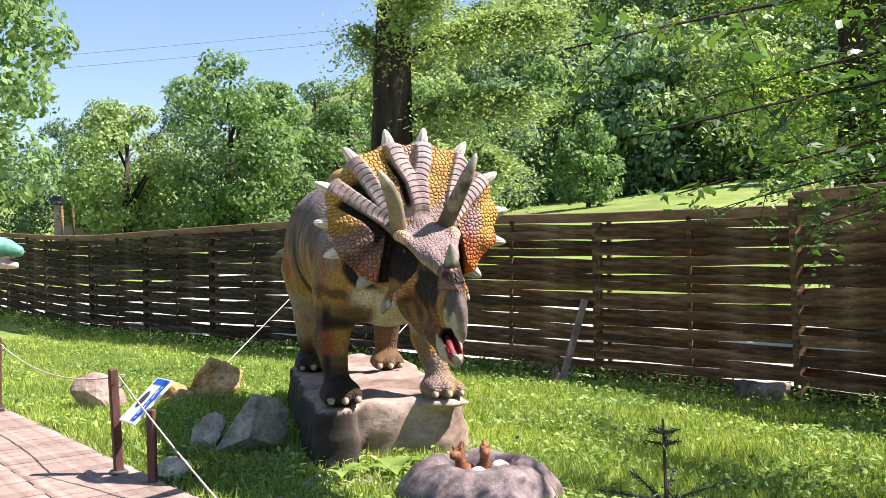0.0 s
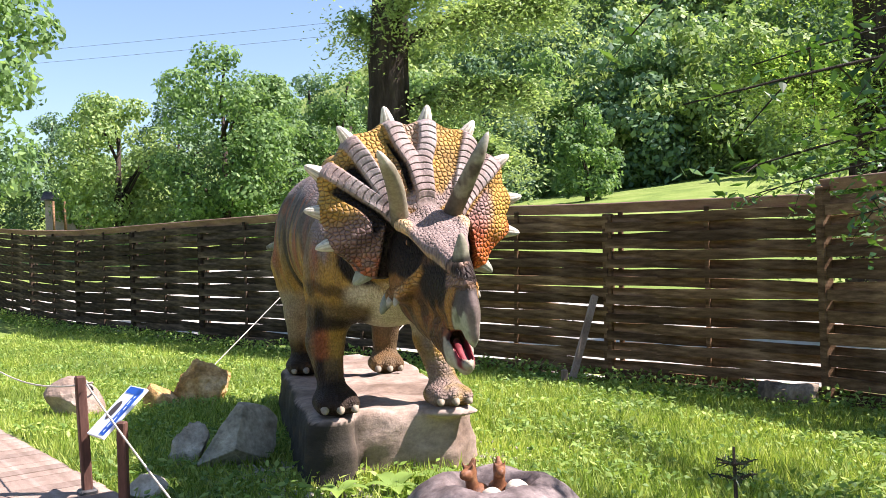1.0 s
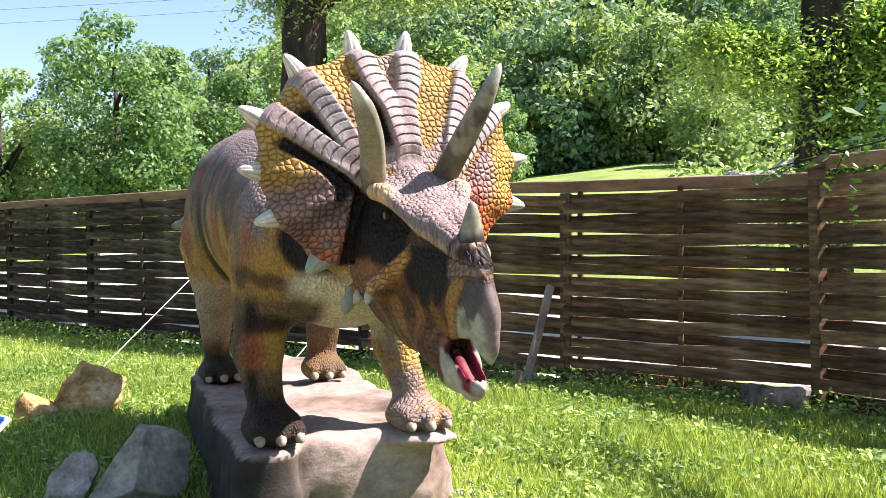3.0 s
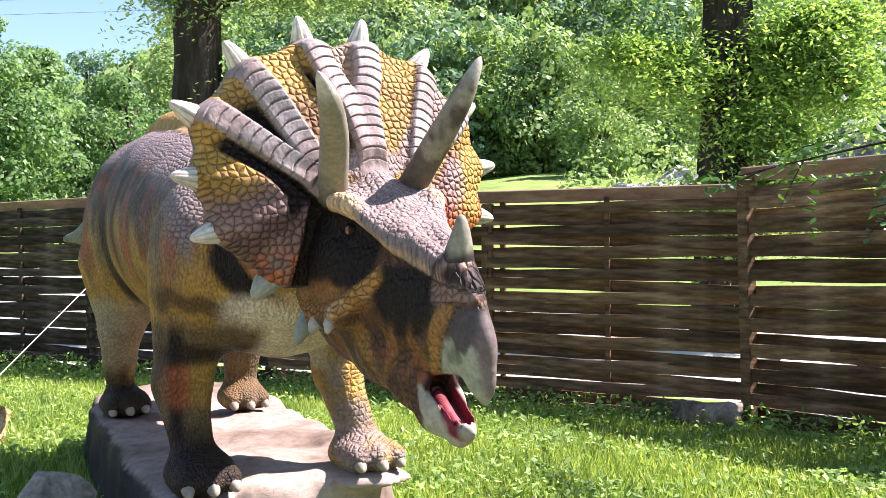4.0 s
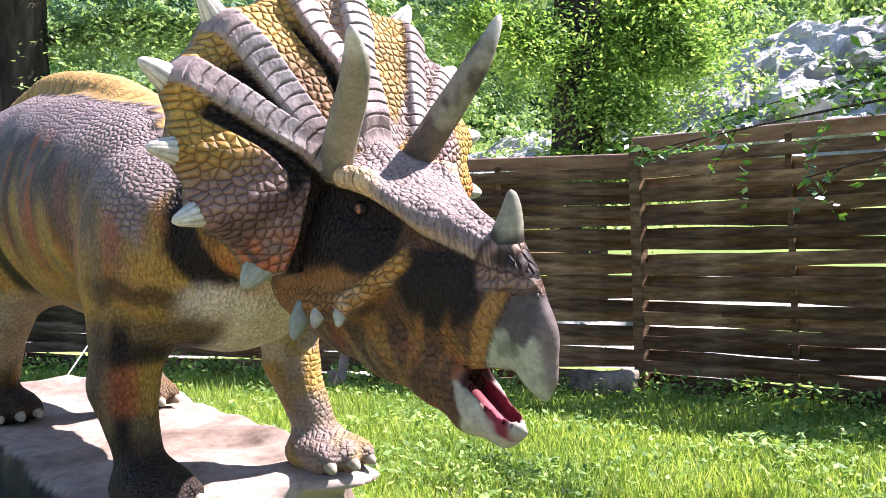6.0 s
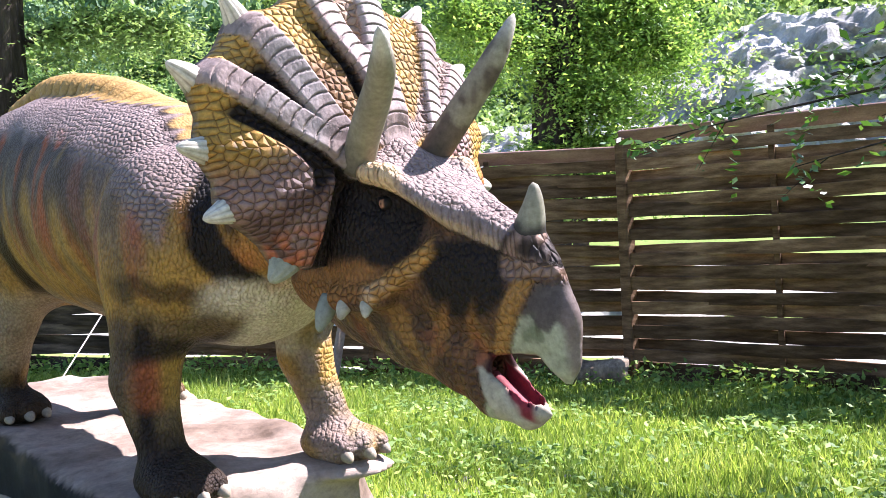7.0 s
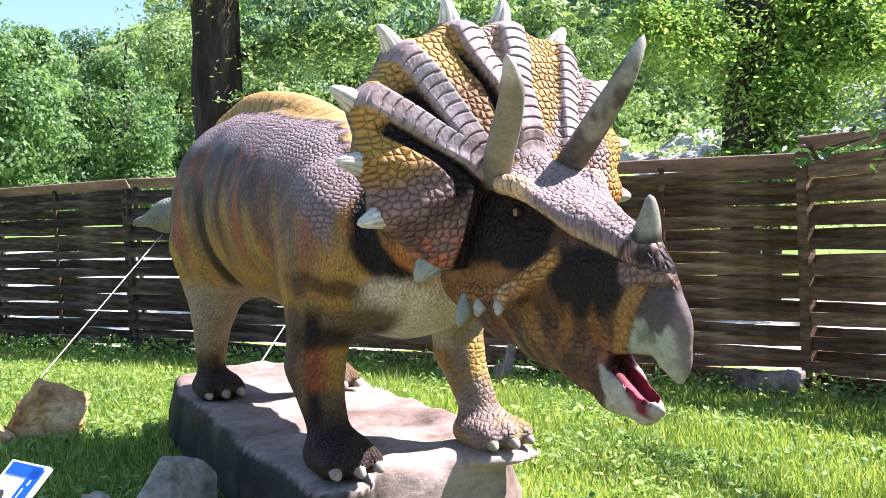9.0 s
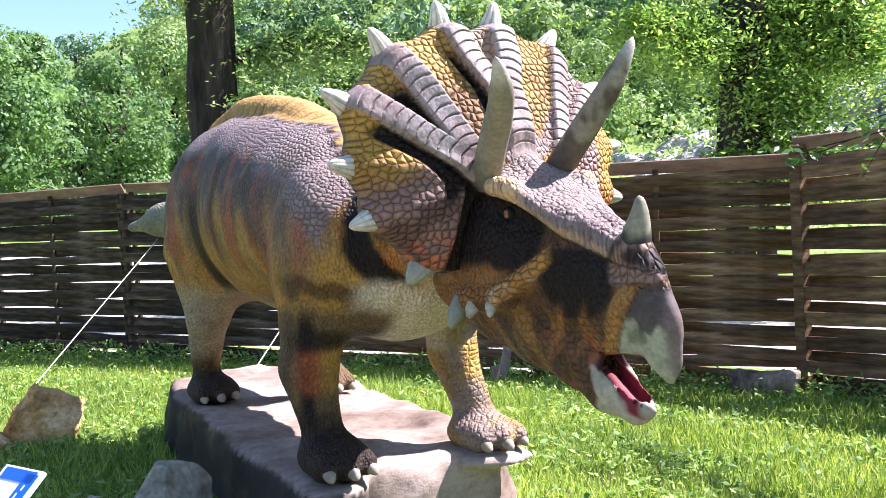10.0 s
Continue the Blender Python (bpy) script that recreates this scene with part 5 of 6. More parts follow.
near_tree("tree", -1.85, 17.5, 0.40, (0.25, 0.0), 9.0, 2, "old tree with thick dark furrowed trunk behind the fence",
          [(0.50, 2.6, 0.4, 0.6, 0.10), (0.64, -0.7, 0.3, 0.9, 0.08), (0.45, 2.2, -0.8, -0.2, 0.08), (0.62, 3.2, 0.5, 1.0, 0.10), (0.70, 1.2, -1.4, 1.0, 0.09), (0.38, 1.5, 0.6, 0.2, 0.07), (0.8, 0.5, 1.5, 1.5, 0.1)], M_leaf_light, 0.095, 2600, 1.5)
near_tree("tree", 6.35, 15.3, 0.38, (-0.1, 0.1), 9.5, 5, "old tree behind the fence, trunk wrapped in hanging leaves",
          [(0.45, 1.7, -0.6, 0.4, 0.10), (0.40, -1.8, -0.4, 0.8, 0.09), (0.52, 1.5, -0.8, 0.6, 0.10), (0.60, -2.0, 0.2, 1.2, 0.09), (0.62, 1.6, 0.8, 1.2, 0.09), (0.33, 1.2, -0.9, -0.3, 0.06), (0.7, 1.3, 0.2, 1.2, 0.1), (0.30, -0.8, -0.5, -0.4, 0.05), (0.42, 0.5, -0.9, -0.6, 0.05)], M_leaf_ivy, 0.085, 6500, 1.7)

# ---------------------------------------------------------------- rocks
def boulder(name, x, y, size, mat, seed, label, sink=0.06, turn=0, cuts=9, rough=0.035):
    """A broken stone: a lump with flat faces knocked off."""
    rng = np.random.default_rng(seed)
    bm = bmesh.new()
    bmesh.ops.create_icosphere(bm, subdivisions=5, radius=1)
    V = np.array([v.co[:] for v in bm.verts])
    for _ in range(cuts):
        n = rng.normal(0, 1, 3)
        n /= np.linalg.norm(n)
        d = rng.uniform(0.42, 0.68)
        k = V @ n - d
        V = V - np.where(k > 0, k * 0.94, 0)[:, None] * n
    V = V * (1 + rough * wobble(V, 3.1, seed)[:, None] + rough * 0.45 * wobble(V, 9, seed + 2)[:, None] + rough * 0.25 * wobble(V, 21, seed + 3)[:, None])
    V = V * np.array(size) * 0.5 / 0.8
    for v, c in zip(bm.verts, V):
        v.co = c
    ob = new(name, to_mesh(bm, name, mat))
    lo = V[:, 2].min()
    ob.matrix_world = pose(x, y, gz(x, y) - lo - sink, 0, 0, turn)
    return tagged(ob, label, "rock")


boulder("rock", -2.12, 8.2, (0.60, 0.52, 0.74), M_gold_rock, 11, "ochre sandstone boulder in the grass", 0.15, 20, 18, 0.15)
boulder("rock", -2.40, 8.0, (0.28, 0.28, 0.30), M_gold_rock, 14, "small ochre stone beside a larger one", 0.06, 50, 8)
boulder("rock", -3.12, 7.75, (0.46, 0.40, 0.42), M_slab, 8, "pinkish tan rock in the grass near the boardwalk", 0.07, 10, 8)
boulder("rock", -1.02, 6.0, (0.52, 0.50, 0.46), M_grey_rock, 21, "grey angular boulder leaning by the plinth", 0.08, 35, 10)
boulder("rock", -1.33, 5.95, (0.24, 0.22, 0.30), M_white_rock, 33, "small pale limestone rock beside the boulder", 0.05, 0, 7, 0.09)
boulder("rock", -1.28, 5.05, (0.26, 0.18, 0.14), M_white_rock, 35, "pale flat stone behind the sign posts", 0.03, 40, 6)

# gravel at the foot of the plinth
rng = np.random.default_rng(12)
gp = []
for cx, cy, sx, sy, n in ((0.62, 5.75, 0.22, 0.35, 260), (0.0, 5.05, 0.35, 0.22, 330), (1.25, 6.6, 0.25, 0.2, 120), (-0.75, 5.7, 0.3, 0.3, 200)):
    for _ in range(n):
        x, y, s = rng.normal(cx, sx), rng.normal(cy, sy), rng.uniform(0.006, 0.02)
        d = rng.normal(0, 1, (6, 3))
        o = np.array([(1, 0, 0), (-1, 0, 0), (0, 1, 0), (0, -1, 0), (0, 0, 0.7), (0, 0, -0.7)]) + d * 0.25
        q = np.array([(0, 2, 4), (2, 1, 4), (1, 3, 4), (3, 0, 4), (2, 0, 5), (1, 2, 5), (3, 1, 5), (0, 3, 5)])
        gp.append((o * s + (x, y, gz(x, y) + s * 0.4), q))
tagged(new("gravel", mesh_np("gravel", *merge(gp), [M_white_rock])), "pale gravel and stone chips around the plinth", "gravel", kind="stuff")

# ---------------------------------------------------------------- split log by the fence corner
log = thing("log", "grey weathered split log lying at the fence foot", "log", at=pose(3.24, 8.80, gz(3.24, 8.8) + 0.10, 0, 0, -26))
t = np.linspace(0, 1, 8)
V, Q = tube(np.stack([0.52 * t - 0.26, 0.015 * np.sin(t * 6), 0 * t], -1), 0.125 + 0.012 * np.sin(t * 9), 20)
V = V * (1 + 0.07 * wobble(V, 17, 3))[:, None]
part("wood", mesh_np("wood", V, Q, [M_log]), M_log, log)

# ---------------------------------------------------------------- boardwalk
DECK_Z = 0.235
deck = thing("boardwalk", "sun-bleached plank boardwalk with a trim seam along its edge", "boardwalk", kind="structure", at=pose(-1.30, 4.90, DECK_Z, 0, 0, -45))
part("joist", box_bm(14.0, 0.08, 0.16, (2.0, -0.07, -0.115), 0.006), M_wood, deck)
rnd = random.Random(5)
planks = [mesh_np("plank", *(lambda L: (np.array([(sx * 0.066, -L + 0.0 if sy < 0 else 0.0, sz * 0.014 - 0.014) for sz in (-1, 1) for sy in (-1, 1) for sx in (-1, 1)]), np.array([(0, 2, 3, 1), (4, 5, 7, 6), (0, 1, 5, 4), (2, 6, 7, 3), (0, 4, 6, 2), (1, 3, 7, 5)])))(L), [M_deck]) for L in (0.62, 2.6)]
for k in range(96):
    u = -4.6 + k * 0.139
    for me, v in zip(planks, (0.02, -0.606)):
        part("plank", me, M_deck, deck, at=pose(u + rnd.uniform(-0.002, 0.002), v + rnd.uniform(-0.012, 0.004) * (v > 0), rnd.uniform(-0.003, 0.003), 0, rnd.uniform(-0.4, 0.4), 0))

# ---------------------------------------------------------------- rope barrier and information sign
def barrier_post(x, y, h, lean):
    th = thing("barrier_post", "reddish brown wooden barrier post at the boardwalk edge", "post", "barrier posts", at=pose(x, y, gz(x, y) - 0.05, 0, lean, 40))
    part("post", box_bm(0.055, 0.055, h + 0.05, (0, 0, (h + 0.05) / 2), 0.008), M_wood_red, th)
    part("foot_bracket", box_bm(0.10, 0.10, 0.05, (0, 0, 0.10), 0.01), M_metal, th, "dark metal foot bracket")
    part("eye_screw", mesh_np("eye_screw", *tube([(0.035 * math.cos(a) + 0.03, 0, 0.035 * math.sin(a) + h - 0.04) for a in np.linspace(0, 6.2, 12)], 0.006, 6), [M_metal], True), M_metal, th)
    return th


M_wood_red = rough_material("reddish_stained_timber", (0.05, 0.022, 0.015), (0.105, 0.05, 0.036), (0.17, 0.09, 0.065), 5, 60, 0.7, 0.4, 0.003, (1, 1, 0.2))
M_metal = rough_material("dull_dark_metal", (0.02, 0.02, 0.02), (0.05, 0.05, 0.05), (0.09, 0.085, 0.08), 8, 60, 0.5, 0.3, 0.002, spec=0.5)
M_blue, _, _ = material("blue_printed_panel", (0.012, 0.09, 0.42), 0.35, 0.4)
M_white, _, _ = material("white_printed_panel", (0.75, 0.80, 0.86), 0.35, 0.4)
M_ink, _, _ = material("dark_printed_shape", (0.06, 0.045, 0.04), 0.4, 0.3)
barrier_post(-1.57, 5.02, 0.72, -2.0)
barrier_post(-3.9, 7.4, 0.72, 1.0)

sign = thing("information_sign", "blue and white information panel on a slanting wooden stand", "sign", at=pose(-1.25, 4.80, gz(-1.25, 4.8) - 0.05, 0, 0, 0))
part("post", box_bm(0.05, 0.05, 0.55, (0, 0, 0.275), 0.008), M_wood_red, sign)
panel_m = Matrix.Translation((-0.10, 0.16, 0.575)) @ Matrix(((0.74, 0.50, -0.45, 0), (-0.67, 0.55, -0.50, 0), (0, 0.67, 0.74, 0), (0, 0, 0, 1)))
panel_m = panel_m @ Matrix.Diagonal((0.82, 0.88, 1, 1))
panel = part("panel", box_bm(0.27, 0.40, 0.018, (0, 0, 0), 0.003), M_white, sign, "white printed panel", at=panel_m)
for bx, by, sx, sy in ((0.085, 0, 0.08, 0.36), (0, 0.165, 0.22, 0.05)):
    part("blue_band", box_bm(sx, sy, 0.002, (bx, by, 0.0105)), M_blue, panel, "blue printed band")
bm = bmesh.new()
bmesh.ops.create_circle(bm, cap_ends=True, segments=20, radius=1, matrix=Matrix.Translation((-0.045, 0.0, 0.0115)) @ Matrix.Diagonal((0.045, 0.075, 1, 1)))
part("picture", bm, M_ink, panel, "dark printed animal shape")
for k in range(7):
    part("text_bar", box_bm(0.006, 0.022 + 0.01 * (k % 3), 0.0015, (0.085 - 0.012 * (k % 2), -0.15 + 0.045 * k, 0.0122)), M_white, panel, "pale unreadable text bar")


def hung(a, b, sag, r, n=18):
    t = np.linspace(0, 1, n)[:, None]
    P = np.array(a) * (1 - t) + np.array(b) * t
    P[:, 2] -= sag * 4 * (t * (1 - t))[:, 0]
    return mesh_np("rope", *tube(P, r, 6), [M_rope], True)


for a, b, s in (((-3.86, 7.38, 0.86), (-1.54, 5.05, 0.86), 0.14), ((-1.54, 4.98, 0.86), (-0.38, 3.86, 0.26), 0.02)):
    tagged(new("rope", hung(a, b, s, 0.0055)), "pale rope strung between barrier posts", "rope", "barrier ropes")
for a, b in (((-2.83, 10.05), (-2.0, 12.30, 1.48)), ((-1.02, 9.26), (-0.27, 11.28, 1.08))):
    tagged(new("guy_line", hung((*a, gz(*a) - 0.01), b, 0.0, 0.006)), "pale cord staying the fence to the ground", "cord", "guy lines")

# ---------------------------------------------------------------- nest with eggs and hatchlings
M_nest = rough_material("mottled_grey_brown_nest", (0.05, 0.04, 0.038), (0.16, 0.125, 0.115), (0.30, 0.25, 0.23), 6, 40, 0.6, 0.5, 0.01)
M_egg = rough_material("cream_eggshell", (0.6, 0.52, 0.38), (0.72, 0.65, 0.52), (0.8, 0.75, 0.64), 12, 80, 0.45, 0.2, 0.002)
M_baby = rough_material("russet_painted_hatchling", (0.08, 0.03, 0.015), (0.22, 0.09, 0.04), (0.36, 0.18, 0.08), 14, 90, 0.55, 0.4, 0.004)
NX, NY = 0.76, 4.56
nz = gz(NX, NY)
prof = [(0.0, 0.09), (0.10, 0.09), (0.155, 0.12), (0.185, 0.19), (0.23, 0.225), (0.29, 0.215), (0.36, 0.17), (0.43, 0.09), (0.47, 0.0), (0.485, -0.08)]
pr = np.array([(np.interp(s, np.linspace(0, 1, len(prof)), [p[0] for p in prof]), np.interp(s, np.linspace(0, 1, len(prof)), [p[1] for p in prof])) for s in np.linspace(0, 1, 34)])
aa = np.linspace(0, 2 * np.pi, 64, endpoint=False)
V = np.stack([pr[:, None, 0] * np.cos(aa), pr[:, None, 0] * np.sin(aa), pr[:, None, 1] + 0 * aa], -1)
fold = 1 + 0.03 * np.sin(aa * 9 + 1.5 * np.sin(aa * 2)) + 0.02 * np.sin(aa * 17)
V[..., :2] *= (1 + (fold - 1) * (pr[:, None, 0] > 0.2))[..., None]
V[..., 2] += 0.012 * np.sin(aa * 5) * (pr[:, None, 0] > 0.15)
i, j = np.meshgrid(np.arange(33), np.arange(64), indexing="ij")
k = (j + 1) % 64
Q = np.stack([i * 64 + j, (i + 1) * 64 + j, (i + 1) * 64 + k, i * 64 + k], -1).reshape(-1, 4)
nest = new("dinosaur_nest", mesh_np("dinosaur_nest", V.reshape(-1, 3), Q, [M_nest], True))
nest.matrix_world = pose(NX, NY, nz)
tagged(nest, "bowl-shaped mottled artificial nest on the grass", "nest")


def egg_thing(x, y, z, r, mat, label, turn):
    bm = bmesh.new()
    bmesh.ops.create_uvsphere(bm, u_segments=20, v_segments=14, radius=1)
    for v in bm.verts:
        v.co = Vector((v.co.x * r * (1 + 0.12 * v.co.z), v.co.y * r * (1 + 0.12 * v.co.z), v.co.z * r * 1.3))
    ob = new("egg", to_mesh(bm, "egg", mat, True))
    ob.matrix_world = pose(x, y, z, 70, 0, turn)
    return tagged(ob, label, "egg", "eggs in the nest")


egg_thing(NX + 0.00, NY - 0.10, nz + 0.155, 0.048, M_egg, "whole cream egg lying in the nest", 60)
egg_thing(NX + 0.13, NY - 0.0, nz + 0.165, 0.052, M_egg, "whole cream egg lying in the nest", -50)
egg_thing(NX + 0.11, NY - 0.10, nz + 0.145, 0.062, M_nest, "dark broken egg in the nest", 20)


def hatchling(x, y, z, turn, s, label):
    def f(G):
        return blend(G, [egg(G, (0, 0, 0.05), (0.055, 0.075, 0.055)), limb(G, (0, 0.03, 0.07), (0, 0.05, 0.15), 0.035, 0.026), egg(G, (0, 0.075, 0.16), (0.028, 0.05, 0.028)),
                         limb(G, (0, 0.045, 0.17), (0, 0.02, 0.215), 0.026, 0.012), limb(G, (0.02, 0.06, 0.18), (0.03, 0.075, 0.215), 0.010, 0.004), limb(G, (-0.02, 0.06, 0.18), (-0.03, 0.075, 0.215), 0.010, 0.004),
                         limb(G, (0.045, 0.05, 0.05), (0.05, 0.07, 0.0), 0.02, 0.016), limb(G, (-0.045, 0.05, 0.05), (-0.05, 0.07, 0.0), 0.02, 0.016)], 0.015)
    V, Q = surface_net(f, (-0.09, -0.11, -0.03), (0.09, 0.16, 0.25), 0.009)
    ob = new("hatchling_figure", mesh_np("hatchling_figure", V * s, Q, [M_baby], True))
    ob.matrix_world = pose(x, y, z, 0, 0, turn)
    return tagged(ob, label, "figurine", "hatchlings")


hatchling(NX - 0.07, NY - 0.03, nz + 0.10, 150, 1.05, "russet hatchling dinosaur figure sitting in the nest")
hatchling(NX + 0.03, NY + 0.06, nz + 0.10, 190, 1.0, "russet hatchling dinosaur figure sitting in the nest")

# ---------------------------------------------------------------- young conifer
M_needle = leaf_material("dark_conifer_needles", (0.008, 0.022, 0.010), (0.016, 0.04, 0.016), (0.03, 0.07, 0.03), 0.6, 0.1)
con = thing("young_conifer", "thin dark young conifer with bare leader", "sapling", at=pose(1.56, 2.66, gz(1.56, 2.66) - 0.05))
part("stem", mesh_np("stem", *tube([(0, 0, 0), (0.01, 0, 0.4), (0, 0, 0.85)], (0.014, 0.009, 0.004), 7), [M_bark], True), M_bark, con)
rng = np.random.default_rng(3)
NV, tw = [], []
for z, n, L in ((0.80, 5, 0.05), (0.76, 4, 0.06), (0.56, 6, 0.24), (0.40, 6, 0.30), (0.22, 6, 0.34)):
    for q in range(n):
        a = q * 2 * math.pi / n + rng.uniform(-0.3, 0.3)
        ends = np.stack([np.array((math.cos(a) * L * s, math.sin(a) * L * s, z + 0.35 * L * s - 0.1 * L * s * s)) for s in np.linspace(0, 1, 6)])
        tw.append(tube(ends, np.linspace(0.005, 0.002, 6), 5))
        m = int(L * 420)
        s = rng.uniform(0.1, 1, m)
        NV.append(np.stack([np.interp(s, np.linspace(0, 1, 6), ends[:, c]) for c in range(3)], -1) + rng.normal(0, 0.006, (m, 3)))
part("twigs", mesh_np("twigs", *merge(tw), [M_bark]), M_bark, con)
NP = np.concatenate(NV)
part("needles", mesh_np("needles", *leaf_cards(NP, rng.normal(0, 1, NP.shape), 0.03, rng, 0.14), [M_needle]), M_needle, con)

# ---------------------------------------------------------------- overhanging tree beside the boardwalk
def twig_tree():
    rng = np.random.default_rng(31)
    x0, y0 = 5.15, 3.3
    z0 = gz(x0, y0) - 0.1
    th = thing("tree", "overhanging broad-leaved tree beside the lawn, low leafy boughs", "tree", at=pose(x0, y0, z0))
    part("trunk", mesh_np("trunk", *tube([(0, 0, 0), (0.1, -0.1, 2.0), (-0.1, 0.1, 4.5), (0, 0, 7.0)], (0.24, 0.19, 0.14, 0.06), 14), [M_bark], True), M_bark, th)
    ends = [((0, 0, 2.6), (1.25, 2.35, 2.22)), ((0, 0, 2.3), (1.55, 3.35, 2.05)), ((0, 0, 2.2), (1.75, 3.6, 1.82)), ((0, 0, 2.9), (2.2, 3.2, 2.75)), ((0, 0, 2.5), (2.0, 4.3, 2.35)),
            ((0, 0, 2.1), (2.45, 6.75, 1.86)), ((0, 0, 2.0), (2.95, 6.05, 1.68)), ((0, 0, 2.3), (3.0, 6.9, 2.05)), ((0, 0, 2.4), (3.3, 6.4, 2.15)), ((0, 0, 2.6), (2.6, 5.2, 2.2)),
            ((0, 0, 2.2), (2.7, 4.9, 1.75)), ((0, 0, 2.8), (3.1, 5.0, 2.6)), ((0, 0, 2.3), (3.7, 6.2, 1.95))]
    P, N, S = [], [], []
    up = np.array((0, 0, 1.0))
    for k, (s, e) in enumerate(ends):
        s, e = np.array(s), np.array(e) - (x0, y0, z0)
        mid = (s + e) / 2 + (0, 0, 0.25)
        u = np.linspace(0, 1, 22)[:, None]
        L = (1 - u) ** 2 * s + 2 * u * (1 - u) * mid + u * u * e
        part("bough", mesh_np("bough", *tube(L, np.linspace(0.022, 0.003, 22), 7), [M_bark], True), M_bark, th)
        n_side = 26
        for q in range(n_side):
            w = rng.uniform(0.45, 1.0)
            a = (1 - w) ** 2 * s + 2 * w * (1 - w) * mid + w * w * e
            d = (e - s) / np.linalg.norm(e - s) + rng.normal(0, 0.75, 3) * (1, 1, 0.55) - (0, 0, 0.18)
            d /= np.linalg.norm(d)
            ln = rng.uniform(0.12, 0.42) * (1.2 - 0.6 * w) / 0.7
            b = a + d * ln
            tt = np.linspace(0, 1, 6)[:, None]
            tw = a + (b - a) * tt - np.array((0, 0, 0.08)) * tt * tt * ln
            if q < 7:
                part("twig", mesh_np("twig", *tube(tw, np.linspace(0.004, 0.0012, 6), 5), [M_bark]), M_bark, th)
            m = int(ln / 0.026)
            t2 = np.linspace(0.1, 1, m)
            pos = np.stack([np.interp(t2, np.linspace(0, 1, 6), tw[:, c]) for c in range(3)], -1)
            sidev = np.cross(d, up)
            pos = pos + sidev * (0.03 * np.where(np.arange(m) % 2, 1, -1))[:, None] + rng.normal(0, 0.008, (m, 3))
            P.append(pos)
            N.append(np.tile(up, (m, 1)))
    P, N = np.concatenate(P), np.concatenate(N)
    part("leaves", mesh_np("leaves", *leaf_cards(P, N, 0.064, rng, 0.5), [M_leaf_near]), M_leaf_near, th)
    # unseen upper crown, placed to dapple the lawn with shade
    bl = [((rng.normal(1.3, 0.8), rng.uniform(0.0, 2.9), rng.uniform(3.6, 5.6)), (rng.uniform(0.4, 0.75),) * 2 + (0.4,)) for _ in range(16)]
    for c, r in bl[:12]:
        part("bough", mesh_np("bough", *tube([(0, 0, 3.2), (c[0] * 0.5, c[1] * 0.5, c[2] - 0.6), c], (0.06, 0.04, 0.015), 7), [M_bark], True), M_bark, th)
    PP, NN = crown_points(rng, bl, 330)
    part("crown", mesh_np("crown", *leaf_cards(PP, NN, 0.10, rng, 0.55), [M_leaf_near]), M_leaf_near, th)


twig_tree()

# ---------------------------------------------------------------- quarried rock face on the hillside
def rock_face():
    az = np.linspace(14, 60, 190)
    v = np.linspace(0, 1, 64)
    A, W = np.meshgrid(az, v, indexing="ij")
    top = np.interp(A, [14, 17, 22, 27, 31, 36, 44, 60], [2.9, 3.6, 4.6, 4.9, 6.2, 8.4, 8.6, 8.8])
    lowz = np.interp(A, [14, 60], [1.2, 1.2])
    r = 35 + 7.5 * W ** 1.3
    X, Y = r * np.sin(np.radians(A)), r * np.cos(np.radians(A))
    Z = lowz + (top - lowz) * W
    P = np.stack([X, Y, Z], -1)
    n1, n2, n3 = wobble(P, 0.5, 2), wobble(P, 1.4, 5), wobble(P, 4.0, 7)
    step = np.abs(np.sin(Z * 2.1 + n1)) * 0.8
    q = (1.1 * n1 + 0.6 * n2 + 0.25 * n3 + step) * np.sin(np.pi * np.clip(W * 0.95 + 0.05, 0, 1)) ** 0.5
    P = P + np.stack([-np.sin(np.radians(A)) * q, -np.cos(np.radians(A)) * q, 0.25 * n2], -1)
    m = len(v)
    i, j = np.meshgrid(np.arange(len(az) - 1), np.arange(m - 1), indexing="ij")
    Q = np.stack([i * m + j, (i + 1) * m + j, (i + 1) * m + j + 1, i * m + j + 1], -1).reshape(-1, 4)
    tagged(new("rock_face", mesh_np("rock_face", P.reshape(-1, 3), Q, [M_cliff])), "pale grey quarried rock face on the hillside", "cliff", kind="structure")
    rng = np.random.default_rng(77)
    PT, NT = [], []
    for _ in range(240):
        a, w = int(rng.integers(0, 189)), int(rng.integers(0, 63))
        if rng.uniform() > 0.35 + 0.65 * (w / 63) ** 2:
            continue
        c = P[a, w]
        bl = [(c, (rng.uniform(0.2, 0.7),) * 3)]
        p, n = crown_points(rng, bl, 60 / bl[0][1][0])
        PT.append(p)
        NT.append(n)
    for _ in range(130):
        a = rng.uniform(14, 60)
        x, y = polar(a, rng.uniform(42, 58))
        zt = float(np.interp(a, [14, 17, 22, 27, 31, 36, 44, 60], [2.9, 3.6, 4.6, 4.9, 6.2, 8.4, 8.6, 8.8]))
        p, n = crown_points(rng, [((x, y, zt + rng.uniform(-0.3, 1.2)), (rng.uniform(0.6, 1.6),) * 3)], 60)
        PT.append(p)
        NT.append(n)
    tagged(new("scrub", mesh_np("scrub", *leaf_cards(np.concatenate(PT), np.concatenate(NT), 0.3, rng, 0.6), [M_leaf_light])), "light green scrub on the rocky slope", "bushes", kind="stuff")


rock_face()


